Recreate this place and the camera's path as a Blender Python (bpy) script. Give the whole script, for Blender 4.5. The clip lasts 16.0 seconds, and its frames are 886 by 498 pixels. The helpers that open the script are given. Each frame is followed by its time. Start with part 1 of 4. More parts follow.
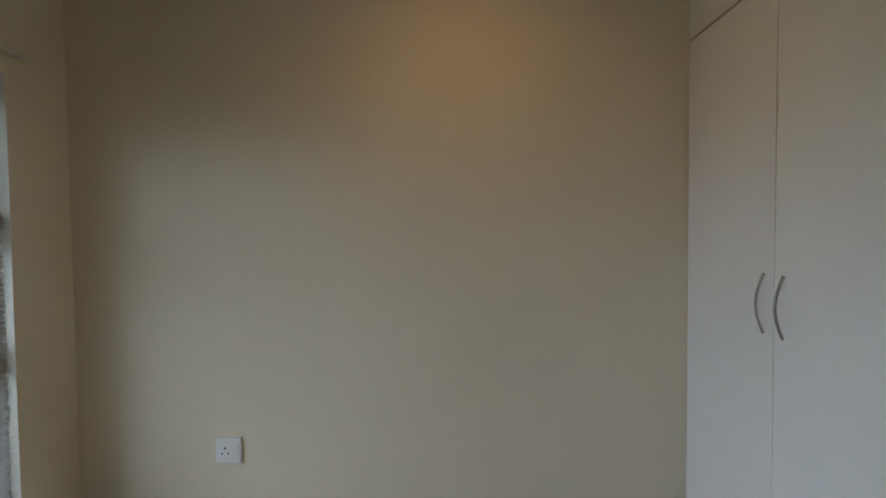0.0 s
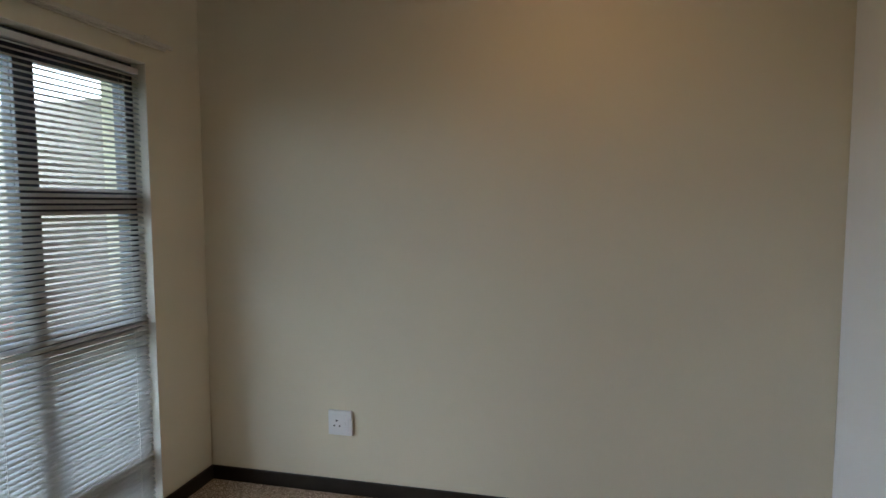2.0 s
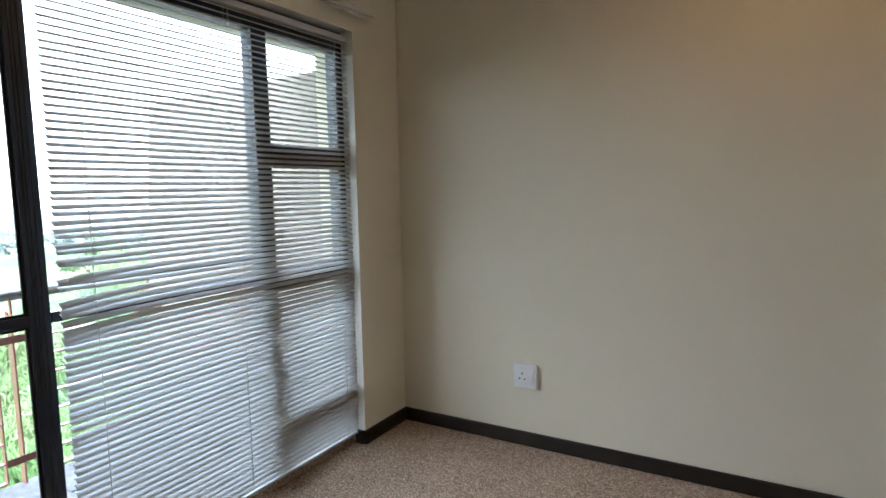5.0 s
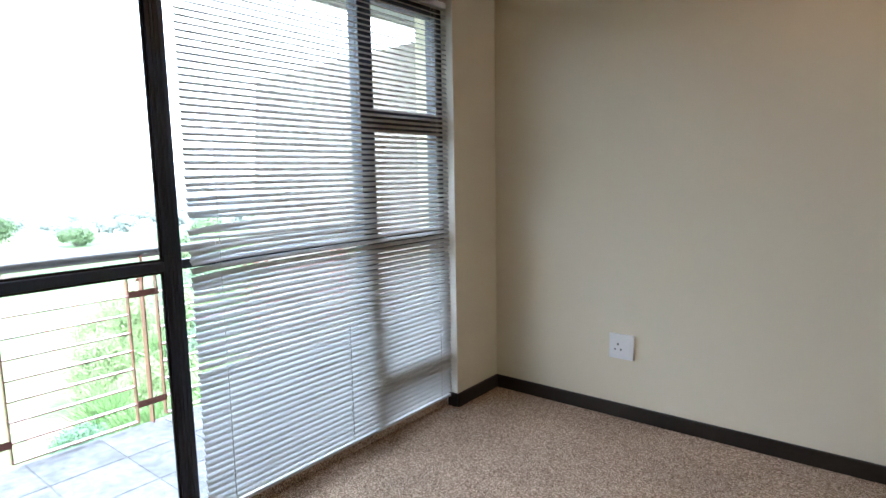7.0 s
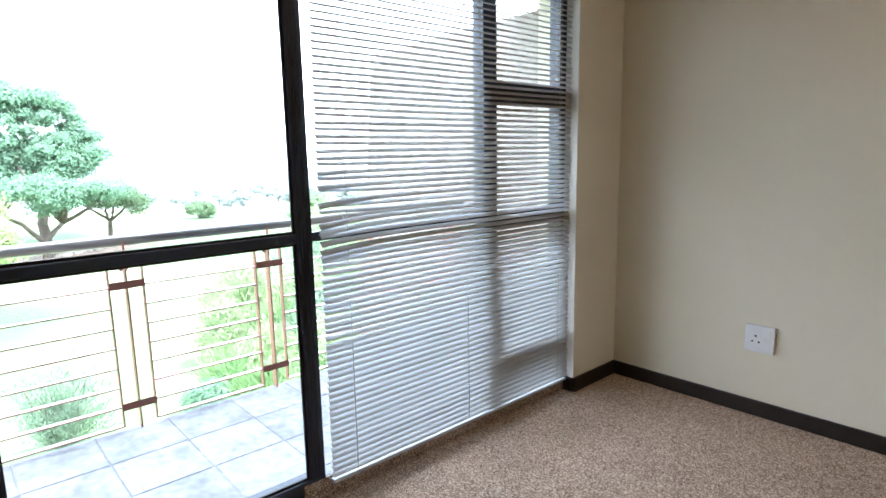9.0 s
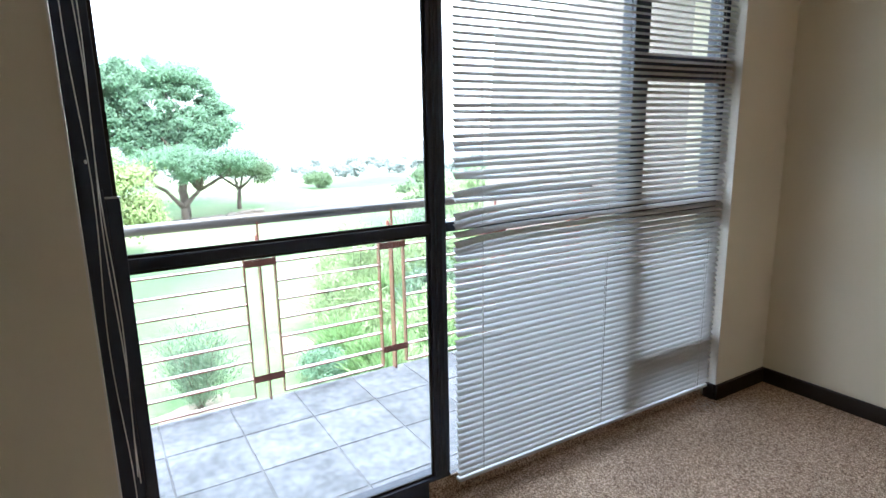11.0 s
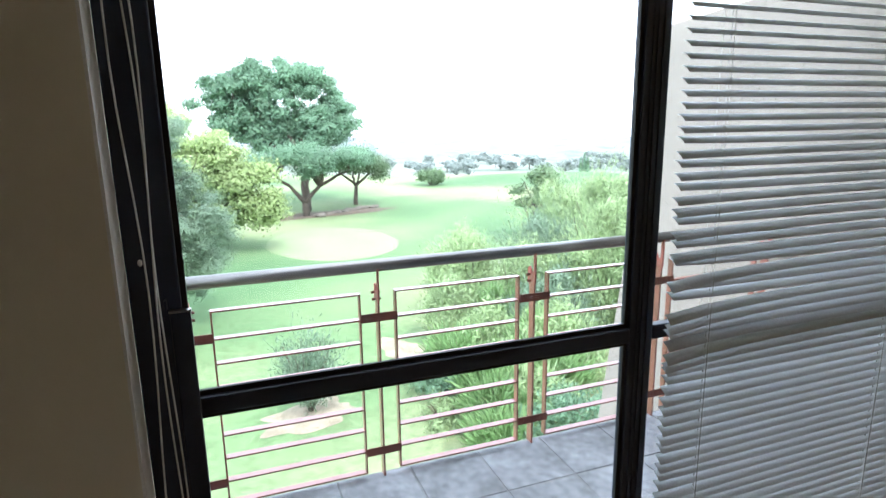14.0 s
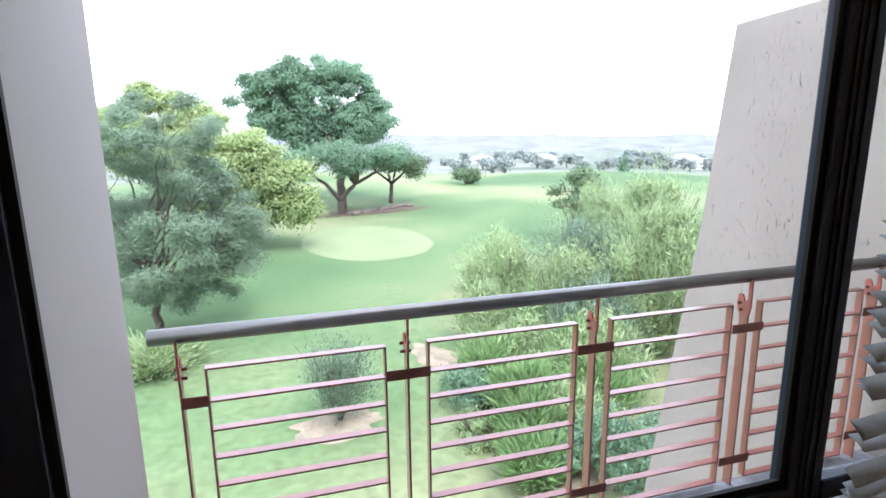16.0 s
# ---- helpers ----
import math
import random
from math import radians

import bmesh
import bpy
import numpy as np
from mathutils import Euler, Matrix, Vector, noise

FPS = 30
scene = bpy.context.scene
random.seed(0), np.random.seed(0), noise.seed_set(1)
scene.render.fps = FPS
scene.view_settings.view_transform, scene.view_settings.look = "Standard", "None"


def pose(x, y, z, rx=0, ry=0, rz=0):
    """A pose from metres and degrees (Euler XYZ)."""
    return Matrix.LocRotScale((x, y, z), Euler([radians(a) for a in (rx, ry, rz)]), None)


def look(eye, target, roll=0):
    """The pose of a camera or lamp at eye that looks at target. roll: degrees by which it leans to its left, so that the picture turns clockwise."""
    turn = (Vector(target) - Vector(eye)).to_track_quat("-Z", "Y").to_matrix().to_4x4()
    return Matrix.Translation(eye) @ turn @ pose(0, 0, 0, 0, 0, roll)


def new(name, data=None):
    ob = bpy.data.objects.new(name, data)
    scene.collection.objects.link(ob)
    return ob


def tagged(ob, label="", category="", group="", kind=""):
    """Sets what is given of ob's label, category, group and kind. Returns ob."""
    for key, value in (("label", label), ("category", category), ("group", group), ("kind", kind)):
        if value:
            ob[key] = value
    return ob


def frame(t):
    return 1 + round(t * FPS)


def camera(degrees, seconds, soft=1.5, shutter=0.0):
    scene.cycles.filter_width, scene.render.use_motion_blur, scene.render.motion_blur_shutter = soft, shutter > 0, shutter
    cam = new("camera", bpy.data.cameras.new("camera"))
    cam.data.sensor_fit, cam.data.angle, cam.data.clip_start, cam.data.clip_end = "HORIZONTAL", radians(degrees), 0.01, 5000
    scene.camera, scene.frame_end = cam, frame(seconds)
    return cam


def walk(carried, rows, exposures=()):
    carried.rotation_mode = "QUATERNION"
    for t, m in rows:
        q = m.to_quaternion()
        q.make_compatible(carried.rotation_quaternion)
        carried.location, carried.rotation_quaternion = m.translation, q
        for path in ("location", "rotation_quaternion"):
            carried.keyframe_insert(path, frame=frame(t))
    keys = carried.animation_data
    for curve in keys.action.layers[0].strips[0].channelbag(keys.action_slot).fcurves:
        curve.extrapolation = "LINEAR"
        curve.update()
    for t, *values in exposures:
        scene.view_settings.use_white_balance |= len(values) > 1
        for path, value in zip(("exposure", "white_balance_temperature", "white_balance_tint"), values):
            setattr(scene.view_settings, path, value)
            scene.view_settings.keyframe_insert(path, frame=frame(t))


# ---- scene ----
cam = camera(74.82, 16.0)
PATH = [
    (0, (1.7481, -2.5623, 1.3688), (1.6903, -0.5647, 1.2900), -0.54),
    (0.5, (1.7407, -2.5062, 1.3929), (1.6172, -0.5136, 1.2732), -0.38),
    (1, (1.7518, -2.4827, 1.4067), (1.5336, -0.4995, 1.2673), -0.24),
    (1.5, (1.7674, -2.4748, 1.4033), (1.4260, -0.5095, 1.2572), -0.07),
    (2, (1.7732, -2.4674, 1.3843), (1.3145, -0.5268, 1.2298), -0.17),
    (2.5, (1.7682, -2.4774, 1.3602), (1.2050, -0.5654, 1.1958), -0.35),
    (3, (1.7523, -2.4882, 1.3407), (1.0984, -0.6061, 1.1674), -0.43),
    (3.5, (1.7332, -2.4957, 1.3247), (0.9895, -0.6481, 1.1417), -0.53),
    (4, (1.7138, -2.4995, 1.3107), (0.8819, -0.6907, 1.1199), -0.72),
    (6.5, (1.6999, -2.5330, 1.1866), (0.5085, -0.9458, 0.9384), -1.10),
    (7, (1.6750, -2.5554, 1.1796), (0.4403, -1.0037, 0.9189), -1.04),
    (7.5, (1.6558, -2.5631, 1.1739), (0.3722, -1.0547, 0.8963), -1.14),
    (8, (1.6329, -2.5668, 1.1688), (0.2908, -1.1138, 0.8730), -1.11),
    (8.5, (1.6007, -2.5710, 1.1688), (0.1926, -1.1866, 0.8514), -1.13),
    (9, (1.5617, -2.5682, 1.1705), (0.0901, -1.2546, 0.8405), -1.09),
    (9.5, (1.5198, -2.5602, 1.1646), (-0.0089, -1.3197, 0.8120), -1.08),
    (10, (1.4790, -2.5638, 1.1687), (-0.1056, -1.4036, 0.7908), -0.98),
    (12.5, (1.1924, -2.4981, 1.2780), (-0.5789, -1.6708, 0.8557), -1.21),
    (13, (1.0905, -2.4643, 1.2858), (-0.7061, -1.6899, 0.8703), -0.95),
    (13.5, (0.9410, -2.4563, 1.3007), (-0.8743, -1.7308, 0.8782), -0.84),
    (14, (0.8209, -2.4424, 1.3270), (-1.0131, -1.7641, 0.9069), -0.83),
    (14.5, (0.6995, -2.4259, 1.3376), (-1.1418, -1.7724, 0.9105), -0.52),
    (15, (0.6053, -2.3864, 1.3541), (-1.2485, -1.7695, 0.9264), -0.57),
    (15.5, (0.5129, -2.3581, 1.3638), (-1.3482, -1.7635, 0.9362), -0.56),
    (16, (0.4334, -2.3317, 1.3886), (-1.4366, -1.7661, 0.9607), -0.55),
]
walk(cam, [(t, look(eye, target, roll)) for t, eye, target, roll in PATH],
     [(0.0, 2.43, 6080, 6), (1.0, 2.33, 6080, 6), (2.0, 2.43, 6080, 7), (4.0, 2.55, 6080, 8), (6.5, 3.0, 6050, 11), (10.0, 3.03, 6080, 12), (12.5, 2.05, 6220, 11), (14.5, 1.95, 6250, 12), (16.0, 1.58, 6320, 20)])

# world, sun, exposure
world = bpy.data.worlds.new("sky")
scene.world = world
world.use_nodes = True
wn = world.node_tree
sky = wn.nodes.new("ShaderNodeTexSky")
sky.sky_type = "NISHITA"
sky.sun_disc = False
sky.sun_elevation = radians(58)
sky.sun_rotation = radians(200)
sky.air_density = 1.0
sky.dust_density = 2.0
sky.ozone_density = 1.0
wn.nodes["Background"].inputs["Strength"].default_value = 0.14
# thin bright cloud over the whole sky, added to the clear sky
haze = wn.nodes.new("ShaderNodeVectorMath")
haze.operation = "MULTIPLY_ADD"
haze.inputs[1].default_value = (0.35, 0.35, 0.35)
haze.inputs[2].default_value = (7.15, 8.0, 9.0)
wn.links.new(sky.outputs[0], haze.inputs[0])
wn.links.new(haze.outputs[0], wn.nodes["Background"].inputs["Color"])

sun = new("sun", bpy.data.lights.new("sun", "SUN"))
sun.data.energy = 1.5
sun.data.angle = radians(12)
sun.data.color = (1.0, 0.96, 0.9)
# the sun stands high, behind the house
sun_el, sun_az = radians(58), radians(20)
sun.matrix_world = look((math.cos(sun_el) * math.cos(sun_az) * 30, math.cos(sun_el) * math.sin(sun_az) * 30, math.sin(sun_el) * 30), (0, 0, 0))

lamp = new("lamp_light", bpy.data.lights.new("lamp_light", "AREA"))
lamp.data.shape = "DISK"
lamp.data.size = 0.12
lamp.data.energy = 0.48
lamp.data.color = (1.0, 0.55, 0.22)
lamp.matrix_world = pose(1.75, -0.7, 2.53)


# ---- materials ----
def mat(name, colour, rough=0.6, metal=0.0, spread=0.12, scale=8.0, fine=120.0, bump=0.1, spec=0.5, rnd=0.0, stretch=(1, 1, 1), fine_amt=0.06, coat=0.0):
    m = bpy.data.materials.new(name)
    m.use_nodes = True
    nt = m.node_tree
    b = nt.nodes["Principled BSDF"]
    b.inputs["Roughness"].default_value = rough
    b.inputs["Metallic"].default_value = metal
    b.inputs["Specular IOR Level"].default_value = spec
    b.inputs["Coat Weight"].default_value, b.inputs["Coat Roughness"].default_value = coat, 0.22
    geo = nt.nodes.new("ShaderNodeNewGeometry")
    mp = nt.nodes.new("ShaderNodeMapping")
    mp.inputs["Scale"].default_value = stretch
    nt.links.new(geo.outputs["Position"], mp.inputs["Vector"])
    n1 = nt.nodes.new("ShaderNodeTexNoise")
    n1.inputs["Scale"].default_value = scale
    n1.inputs["Detail"].default_value = 4
    n2 = nt.nodes.new("ShaderNodeTexNoise")
    n2.inputs["Scale"].default_value = fine
    n2.inputs["Detail"].default_value = 3
    for n in (n1, n2):
        nt.links.new(mp.outputs[0], n.inputs["Vector"])
    r1 = nt.nodes.new("ShaderNodeMapRange")
    r1.inputs["From Min"].default_value, r1.inputs["From Max"].default_value = 0.3, 0.7
    r1.inputs["To Min"].default_value, r1.inputs["To Max"].default_value = 1 - spread, 1 + spread
    nt.links.new(n1.outputs["Fac"], r1.inputs["Value"])
    r2 = nt.nodes.new("ShaderNodeMapRange")
    r2.inputs["From Min"].default_value, r2.inputs["From Max"].default_value = 0.3, 0.7
    r2.inputs["To Min"].default_value, r2.inputs["To Max"].default_value = 1 - fine_amt, 1 + fine_amt
    nt.links.new(n2.outputs["Fac"], r2.inputs["Value"])
    mul = nt.nodes.new("ShaderNodeMath")
    mul.operation = "MULTIPLY"
    nt.links.new(r1.outputs[0], mul.inputs[0])
    nt.links.new(r2.outputs[0], mul.inputs[1])
    last = mul.outputs[0]
    if rnd:
        oi = nt.nodes.new("ShaderNodeObjectInfo")
        src = oi.outputs["Random"]
        if rnd < 0:
            src = geo.outputs["Random Per Island"]
        r3 = nt.nodes.new("ShaderNodeMapRange")
        r3.inputs["To Min"].default_value, r3.inputs["To Max"].default_value = 1 - abs(rnd), 1 + abs(rnd)
        nt.links.new(src, r3.inputs["Value"])
        m3 = nt.nodes.new("ShaderNodeMath")
        m3.operation = "MULTIPLY"
        nt.links.new(last, m3.inputs[0])
        nt.links.new(r3.outputs[0], m3.inputs[1])
        last = m3.outputs[0]
    vm = nt.nodes.new("ShaderNodeVectorMath")
    vm.operation = "SCALE"
    vm.inputs[0].default_value = colour
    nt.links.new(last, vm.inputs["Scale"])
    nt.links.new(vm.outputs[0], b.inputs["Base Color"])
    if bump:
        bp = nt.nodes.new("ShaderNodeBump")
        bp.inputs["Strength"].default_value = bump
        bp.inputs["Distance"].default_value = 0.002
        nt.links.new(n2.outputs["Fac"], bp.inputs["Height"])
        nt.links.new(bp.outputs[0], b.inputs["Normal"])
    return m


def leaf_mat(name, colour, spread=0.3, trans=0.42):
    m = mat(name, colour, rough=0.6, spread=0.2, scale=0.6, fine=4, bump=0, rnd=-spread, spec=0.3)
    nt = m.node_tree
    b = nt.nodes["Principled BSDF"]
    tr = nt.nodes.new("ShaderNodeBsdfTranslucent")
    mix = nt.nodes.new("ShaderNodeMixShader")
    mix.inputs[0].default_value = trans
    nt.links.new(b.inputs["Base Color"].links[0].from_socket, tr.inputs["Color"])
    nt.links.new(b.outputs[0], mix.inputs[1])
    nt.links.new(tr.outputs[0], mix.inputs[2])
    nt.links.new(mix.outputs[0], nt.nodes["Material Output"].inputs["Surface"])
    return m


def glass_mat():
    m = bpy.data.materials.new("clear_glass")
    m.use_nodes = True
    nt = m.node_tree
    nt.nodes.remove(nt.nodes["Principled BSDF"])
    t = nt.nodes.new("ShaderNodeBsdfTransparent")
    t.inputs["Color"].default_value = (0.97, 0.98, 0.975, 1)
    g = nt.nodes.new("ShaderNodeBsdfGlossy")
    g.inputs["Roughness"].default_value = 0.01
    lw = nt.nodes.new("ShaderNodeLayerWeight")
    f = nt.nodes.new("ShaderNodeMath")
    f.operation = "POWER"
    f.inputs[1].default_value = 5.0
    nt.links.new(lw.outputs["Facing"], f.inputs[0])
    g2 = nt.nodes.new("ShaderNodeMapRange")
    g2.inputs["To Min"].default_value, g2.inputs["To Max"].default_value = 0.025, 0.5
    nt.links.new(f.outputs[0], g2.inputs["Value"])
    mix = nt.nodes.new("ShaderNodeMixShader")
    nt.links.new(g2.outputs[0], mix.inputs[0])
    nt.links.new(t.outputs[0], mix.inputs[1])
    nt.links.new(g.outputs[0], mix.inputs[2])
    nt.links.new(mix.outputs[0], nt.nodes["Material Output"].inputs["Surface"])
    return m


def carpet_mat():
    m = bpy.data.materials.new("loop_pile_carpet")
    m.use_nodes = True
    nt = m.node_tree
    b = nt.nodes["Principled BSDF"]
    b.inputs["Roughness"].default_value = 0.95
    b.inputs["Specular IOR Level"].default_value = 0.1
    geo = nt.nodes.new("ShaderNodeNewGeometry")
    vo = nt.nodes.new("ShaderNodeTexVoronoi")
    vo.inputs["Scale"].default_value = 250
    no = nt.nodes.new("ShaderNodeTexNoise")
    no.inputs["Scale"].default_value = 330
    no.inputs["Detail"].default_value = 5
    big = nt.nodes.new("ShaderNodeTexNoise")
    big.inputs["Scale"].default_value = 3
    for n in (vo, no, big):
        nt.links.new(geo.outputs["Position"], n.inputs["Vector"])
    sep = nt.nodes.new("ShaderNodeSeparateColor")
    nt.links.new(vo.outputs["Color"], sep.inputs[0])
    add = nt.nodes.new("ShaderNodeMath")
    add.operation = "MULTIPLY_ADD"
    add.inputs[1].default_value = 0.5
    nt.links.new(sep.outputs[0], add.inputs[0])
    nt.links.new(no.outputs["Fac"], add.inputs[2])
    ramp = nt.nodes.new("ShaderNodeValToRGB")
    e = ramp.color_ramp.elements
    e[0].position, e[0].color = 0.38, (0.09, 0.058, 0.042, 1)
    e[1].position, e[1].color = 1.0, (0.80, 0.64, 0.50, 1)
    mid = e.new(0.74)
    mid.color = (0.42, 0.29, 0.21, 1)
    nt.links.new(add.outputs[0], ramp.inputs[0])
    r1 = nt.nodes.new("ShaderNodeMapRange")
    r1.inputs["To Min"].default_value, r1.inputs["To Max"].default_value = 0.8, 1.2
    nt.links.new(big.outputs["Fac"], r1.inputs["Value"])
    vm = nt.nodes.new("ShaderNodeVectorMath")
    vm.operation = "SCALE"
    nt.links.new(ramp.outputs[0], vm.inputs[0])
    nt.links.new(r1.outputs[0], vm.inputs["Scale"])
    nt.links.new(vm.outputs[0], b.inputs["Base Color"])
    bp = nt.nodes.new("ShaderNodeBump")
    bp.inputs["Strength"].default_value = 0.9
    bp.inputs["Distance"].default_value = 0.004
    bp.invert = True
    nt.links.new(vo.outputs["Distance"], bp.inputs["Height"])
    nt.links.new(bp.outputs[0], b.inputs["Normal"])
    return m


def plaster_mat():
    """Scraped outdoor plaster with short upright pits."""
    m = mat("scraped_plaster", (0.335, 0.295, 0.265), rough=0.9, spread=0.08, scale=2.5, fine=60, bump=0.5, spec=0.2)
    nt = m.node_tree
    b = nt.nodes["Principled BSDF"]
    geo = nt.nodes.new("ShaderNodeNewGeometry")
    mp = nt.nodes.new("ShaderNodeMapping")
    mp.inputs["Scale"].default_value = (100, 100, 26)
    nt.links.new(geo.outputs["Position"], mp.inputs["Vector"])
    n = nt.nodes.new("ShaderNodeTexNoise")
    n.inputs["Scale"].default_value = 1.0
    n.inputs["Detail"].default_value = 3
    nt.links.new(mp.outputs[0], n.inputs["Vector"])
    r = nt.nodes.new("ShaderNodeMapRange")
    r.inputs["From Min"].default_value, r.inputs["From Max"].default_value = 0.66, 0.69
    nt.links.new(n.outputs["Fac"], r.inputs["Value"])
    # pits come in drifts
    n3 = nt.nodes.new("ShaderNodeTexNoise")
    n3.inputs["Scale"].default_value = 3.2
    nt.links.new(geo.outputs["Position"], n3.inputs["Vector"])
    r3 = nt.nodes.new("ShaderNodeMapRange")
    r3.inputs["From Min"].default_value, r3.inputs["From Max"].default_value = 0.42, 0.55
    r3.inputs["To Min"].default_value = 0.12
    nt.links.new(n3.outputs["Fac"], r3.inputs["Value"])
    drift = nt.nodes.new("ShaderNodeMath")
    drift.operation = "MULTIPLY"
    nt.links.new(r.outputs[0], drift.inputs[0])
    nt.links.new(r3.outputs[0], drift.inputs[1])
    r = drift
    mix = nt.nodes.new("ShaderNodeMix")
    mix.data_type = "RGBA"
    nt.links.new(r.outputs[0], mix.inputs["Factor"])
    nt.links.new(b.inputs["Base Color"].links[0].from_socket, mix.inputs["A"])
    mix.inputs["B"].default_value = (0.14, 0.12, 0.10, 1)
    nt.links.new(mix.outputs["Result"], b.inputs["Base Color"])
    bp = nt.nodes.new("ShaderNodeBump")
    bp.invert = True
    bp.inputs["Strength"].default_value = 1.0
    bp.inputs["Distance"].default_value = 0.006
    nt.links.new(r.outputs[0], bp.inputs["Height"])
    nt.links.new(b.inputs["Normal"].links[0].from_socket, bp.inputs["Normal"])
    nt.links.new(bp.outputs[0], b.inputs["Normal"])
    return m


def lawn_mat():
    m = bpy.data.materials.new("mown_grass")
    m.use_nodes = True
    nt = m.node_tree
    b = nt.nodes["Principled BSDF"]
    b.inputs["Roughness"].default_value = 0.9
    b.inputs["Specular IOR Level"].default_value = 0.15
    geo = nt.nodes.new("ShaderNodeNewGeometry")
    big = nt.nodes.new("ShaderNodeTexNoise")
    big.inputs["Scale"].default_value = 0.09
    big.inputs["Detail"].default_value = 5
    small = nt.nodes.new("ShaderNodeTexNoise")
    small.inputs["Scale"].default_value = 7
    small.inputs["Detail"].default_value = 6
    for n in (big, small):
        nt.links.new(geo.outputs["Position"], n.inputs["Vector"])
    ramp = nt.nodes.new("ShaderNodeValToRGB")
    e = ramp.color_ramp.elements
    e[0].position, e[0].color = 0.38, (0.070, 0.132, 0.060, 1)
    e[1].position, e[1].color = 0.66, (0.215, 0.235, 0.13, 1)
    mid = e.new(0.5)
    mid.color = (0.105, 0.170, 0.078, 1)
    nt.links.new(big.outputs["Fac"], ramp.inputs[0])
    # bush country beyond the course, greyed by distance to stand in for haze
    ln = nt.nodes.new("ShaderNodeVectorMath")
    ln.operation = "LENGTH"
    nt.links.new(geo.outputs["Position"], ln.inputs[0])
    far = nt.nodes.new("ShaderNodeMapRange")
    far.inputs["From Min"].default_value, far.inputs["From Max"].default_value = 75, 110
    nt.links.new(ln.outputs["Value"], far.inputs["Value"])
    hazy_veld = nt.nodes.new("ShaderNodeTexNoise")
    hazy_veld.inputs["Scale"].default_value = 0.03
    hazy_veld.inputs["Detail"].default_value = 8
    nt.links.new(geo.outputs["Position"], hazy_veld.inputs["Vector"])
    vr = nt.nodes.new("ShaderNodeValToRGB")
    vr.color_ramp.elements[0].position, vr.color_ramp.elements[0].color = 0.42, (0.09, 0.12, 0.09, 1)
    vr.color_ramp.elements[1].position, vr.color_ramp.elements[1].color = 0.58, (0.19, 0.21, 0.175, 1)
    nt.links.new(hazy_veld.outputs["Fac"], vr.inputs[0])
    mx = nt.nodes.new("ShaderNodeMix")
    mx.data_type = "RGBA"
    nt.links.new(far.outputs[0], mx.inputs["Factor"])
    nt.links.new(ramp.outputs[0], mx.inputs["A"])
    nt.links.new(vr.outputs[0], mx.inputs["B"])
    r1 = nt.nodes.new("ShaderNodeMapRange")
    r1.inputs["From Min"].default_value, r1.inputs["From Max"].default_value = 0.3, 0.7
    r1.inputs["To Min"].default_value, r1.inputs["To Max"].default_value = 0.78, 1.22
    nt.links.new(small.outputs["Fac"], r1.inputs["Value"])
    vm = nt.nodes.new("ShaderNodeVectorMath")
    vm.operation = "SCALE"
    nt.links.new(mx.outputs["Result"], vm.inputs[0])
    nt.links.new(r1.outputs[0], vm.inputs["Scale"])
    nt.links.new(vm.outputs[0], b.inputs["Base Color"])
    return m


M_WALL = mat("cream_wall_paint", (0.775, 0.71, 0.56), rough=0.7, spread=0.02, scale=1.5, fine=350, bump=0.12, spec=0.3, fine_amt=0.01)
# ceiling out of view, darkened so the wall tops get less bounced light
M_CEIL = mat("dulled_ceiling_paint", (0.58, 0.54, 0.47), rough=0.8, spread=0.02, scale=1.5, fine=250, bump=0.1)
# whiter than the wall paint: daylight on the reveal is in the colour
M_REVEAL = mat("daylit_reveal_paint", (0.80, 0.77, 0.70), rough=0.7, spread=0.03, scale=4, fine=200, bump=0.2)
M_SKIRT = mat("black_brown_skirting_paint", (0.016, 0.013, 0.011), rough=0.45, spread=0.2, scale=12, fine=160, bump=0.15)
M_CARPET = carpet_mat()
M_WARD = mat("white_melamine", (0.80, 0.80, 0.81), rough=0.45, spread=0.01, scale=1.2, fine=300, bump=0.03, fine_amt=0.01)
M_GAP = mat("dark_board_edge", (0.10, 0.085, 0.07), rough=0.8)
M_STEEL = mat("brushed_steel", (0.42, 0.41, 0.40), rough=0.3, metal=1.0, spread=0.08, scale=30, fine=500, bump=0.03)
M_PLASTIC = mat("white_socket_plastic", (0.82, 0.82, 0.82), rough=0.3, spread=0.01, scale=20, fine=300, bump=0.0)
M_HOLE = mat("socket_hole_black", (0.01, 0.01, 0.01), rough=0.6)
M_FRAME = mat("charcoal_aluminium_frame", (0.017, 0.029, 0.056), rough=0.38, spread=0.15, scale=9, fine=260, bump=0.05)
M_SEAL = mat("black_rubber_seal", (0.012, 0.012, 0.012), rough=0.7)
M_GLASS = glass_mat()
M_SLAT = mat("white_blind_enamel", (0.60, 0.615, 0.635), rough=0.35, spread=0.03, scale=6, fine=180, bump=0.02)
M_CORD = mat("white_blind_cord", (0.70, 0.69, 0.66), rough=0.8)
M_TRACK = mat("white_curtain_track_enamel", (0.74, 0.70, 0.62), rough=0.4, spread=0.03)
M_PLASTER = plaster_mat()
M_OUTWALL = mat("smooth_grey_white_plaster", (0.40, 0.355, 0.335), rough=0.85, spread=0.06, scale=2.0, fine=150, bump=0.2)
M_SLATE = mat("blue_grey_slate", (0.24, 0.25, 0.27), rough=0.6, spread=0.32, scale=6, fine=28, bump=1.0, rnd=0.16, fine_amt=0.24)
M_GROUT = mat("grey_grout", (0.22, 0.22, 0.22), rough=0.9)
M_RED = mat("faded_red_oxide_paint", (0.36, 0.09, 0.07), rough=0.5, spread=0.15, scale=20, fine=150, bump=0.1)
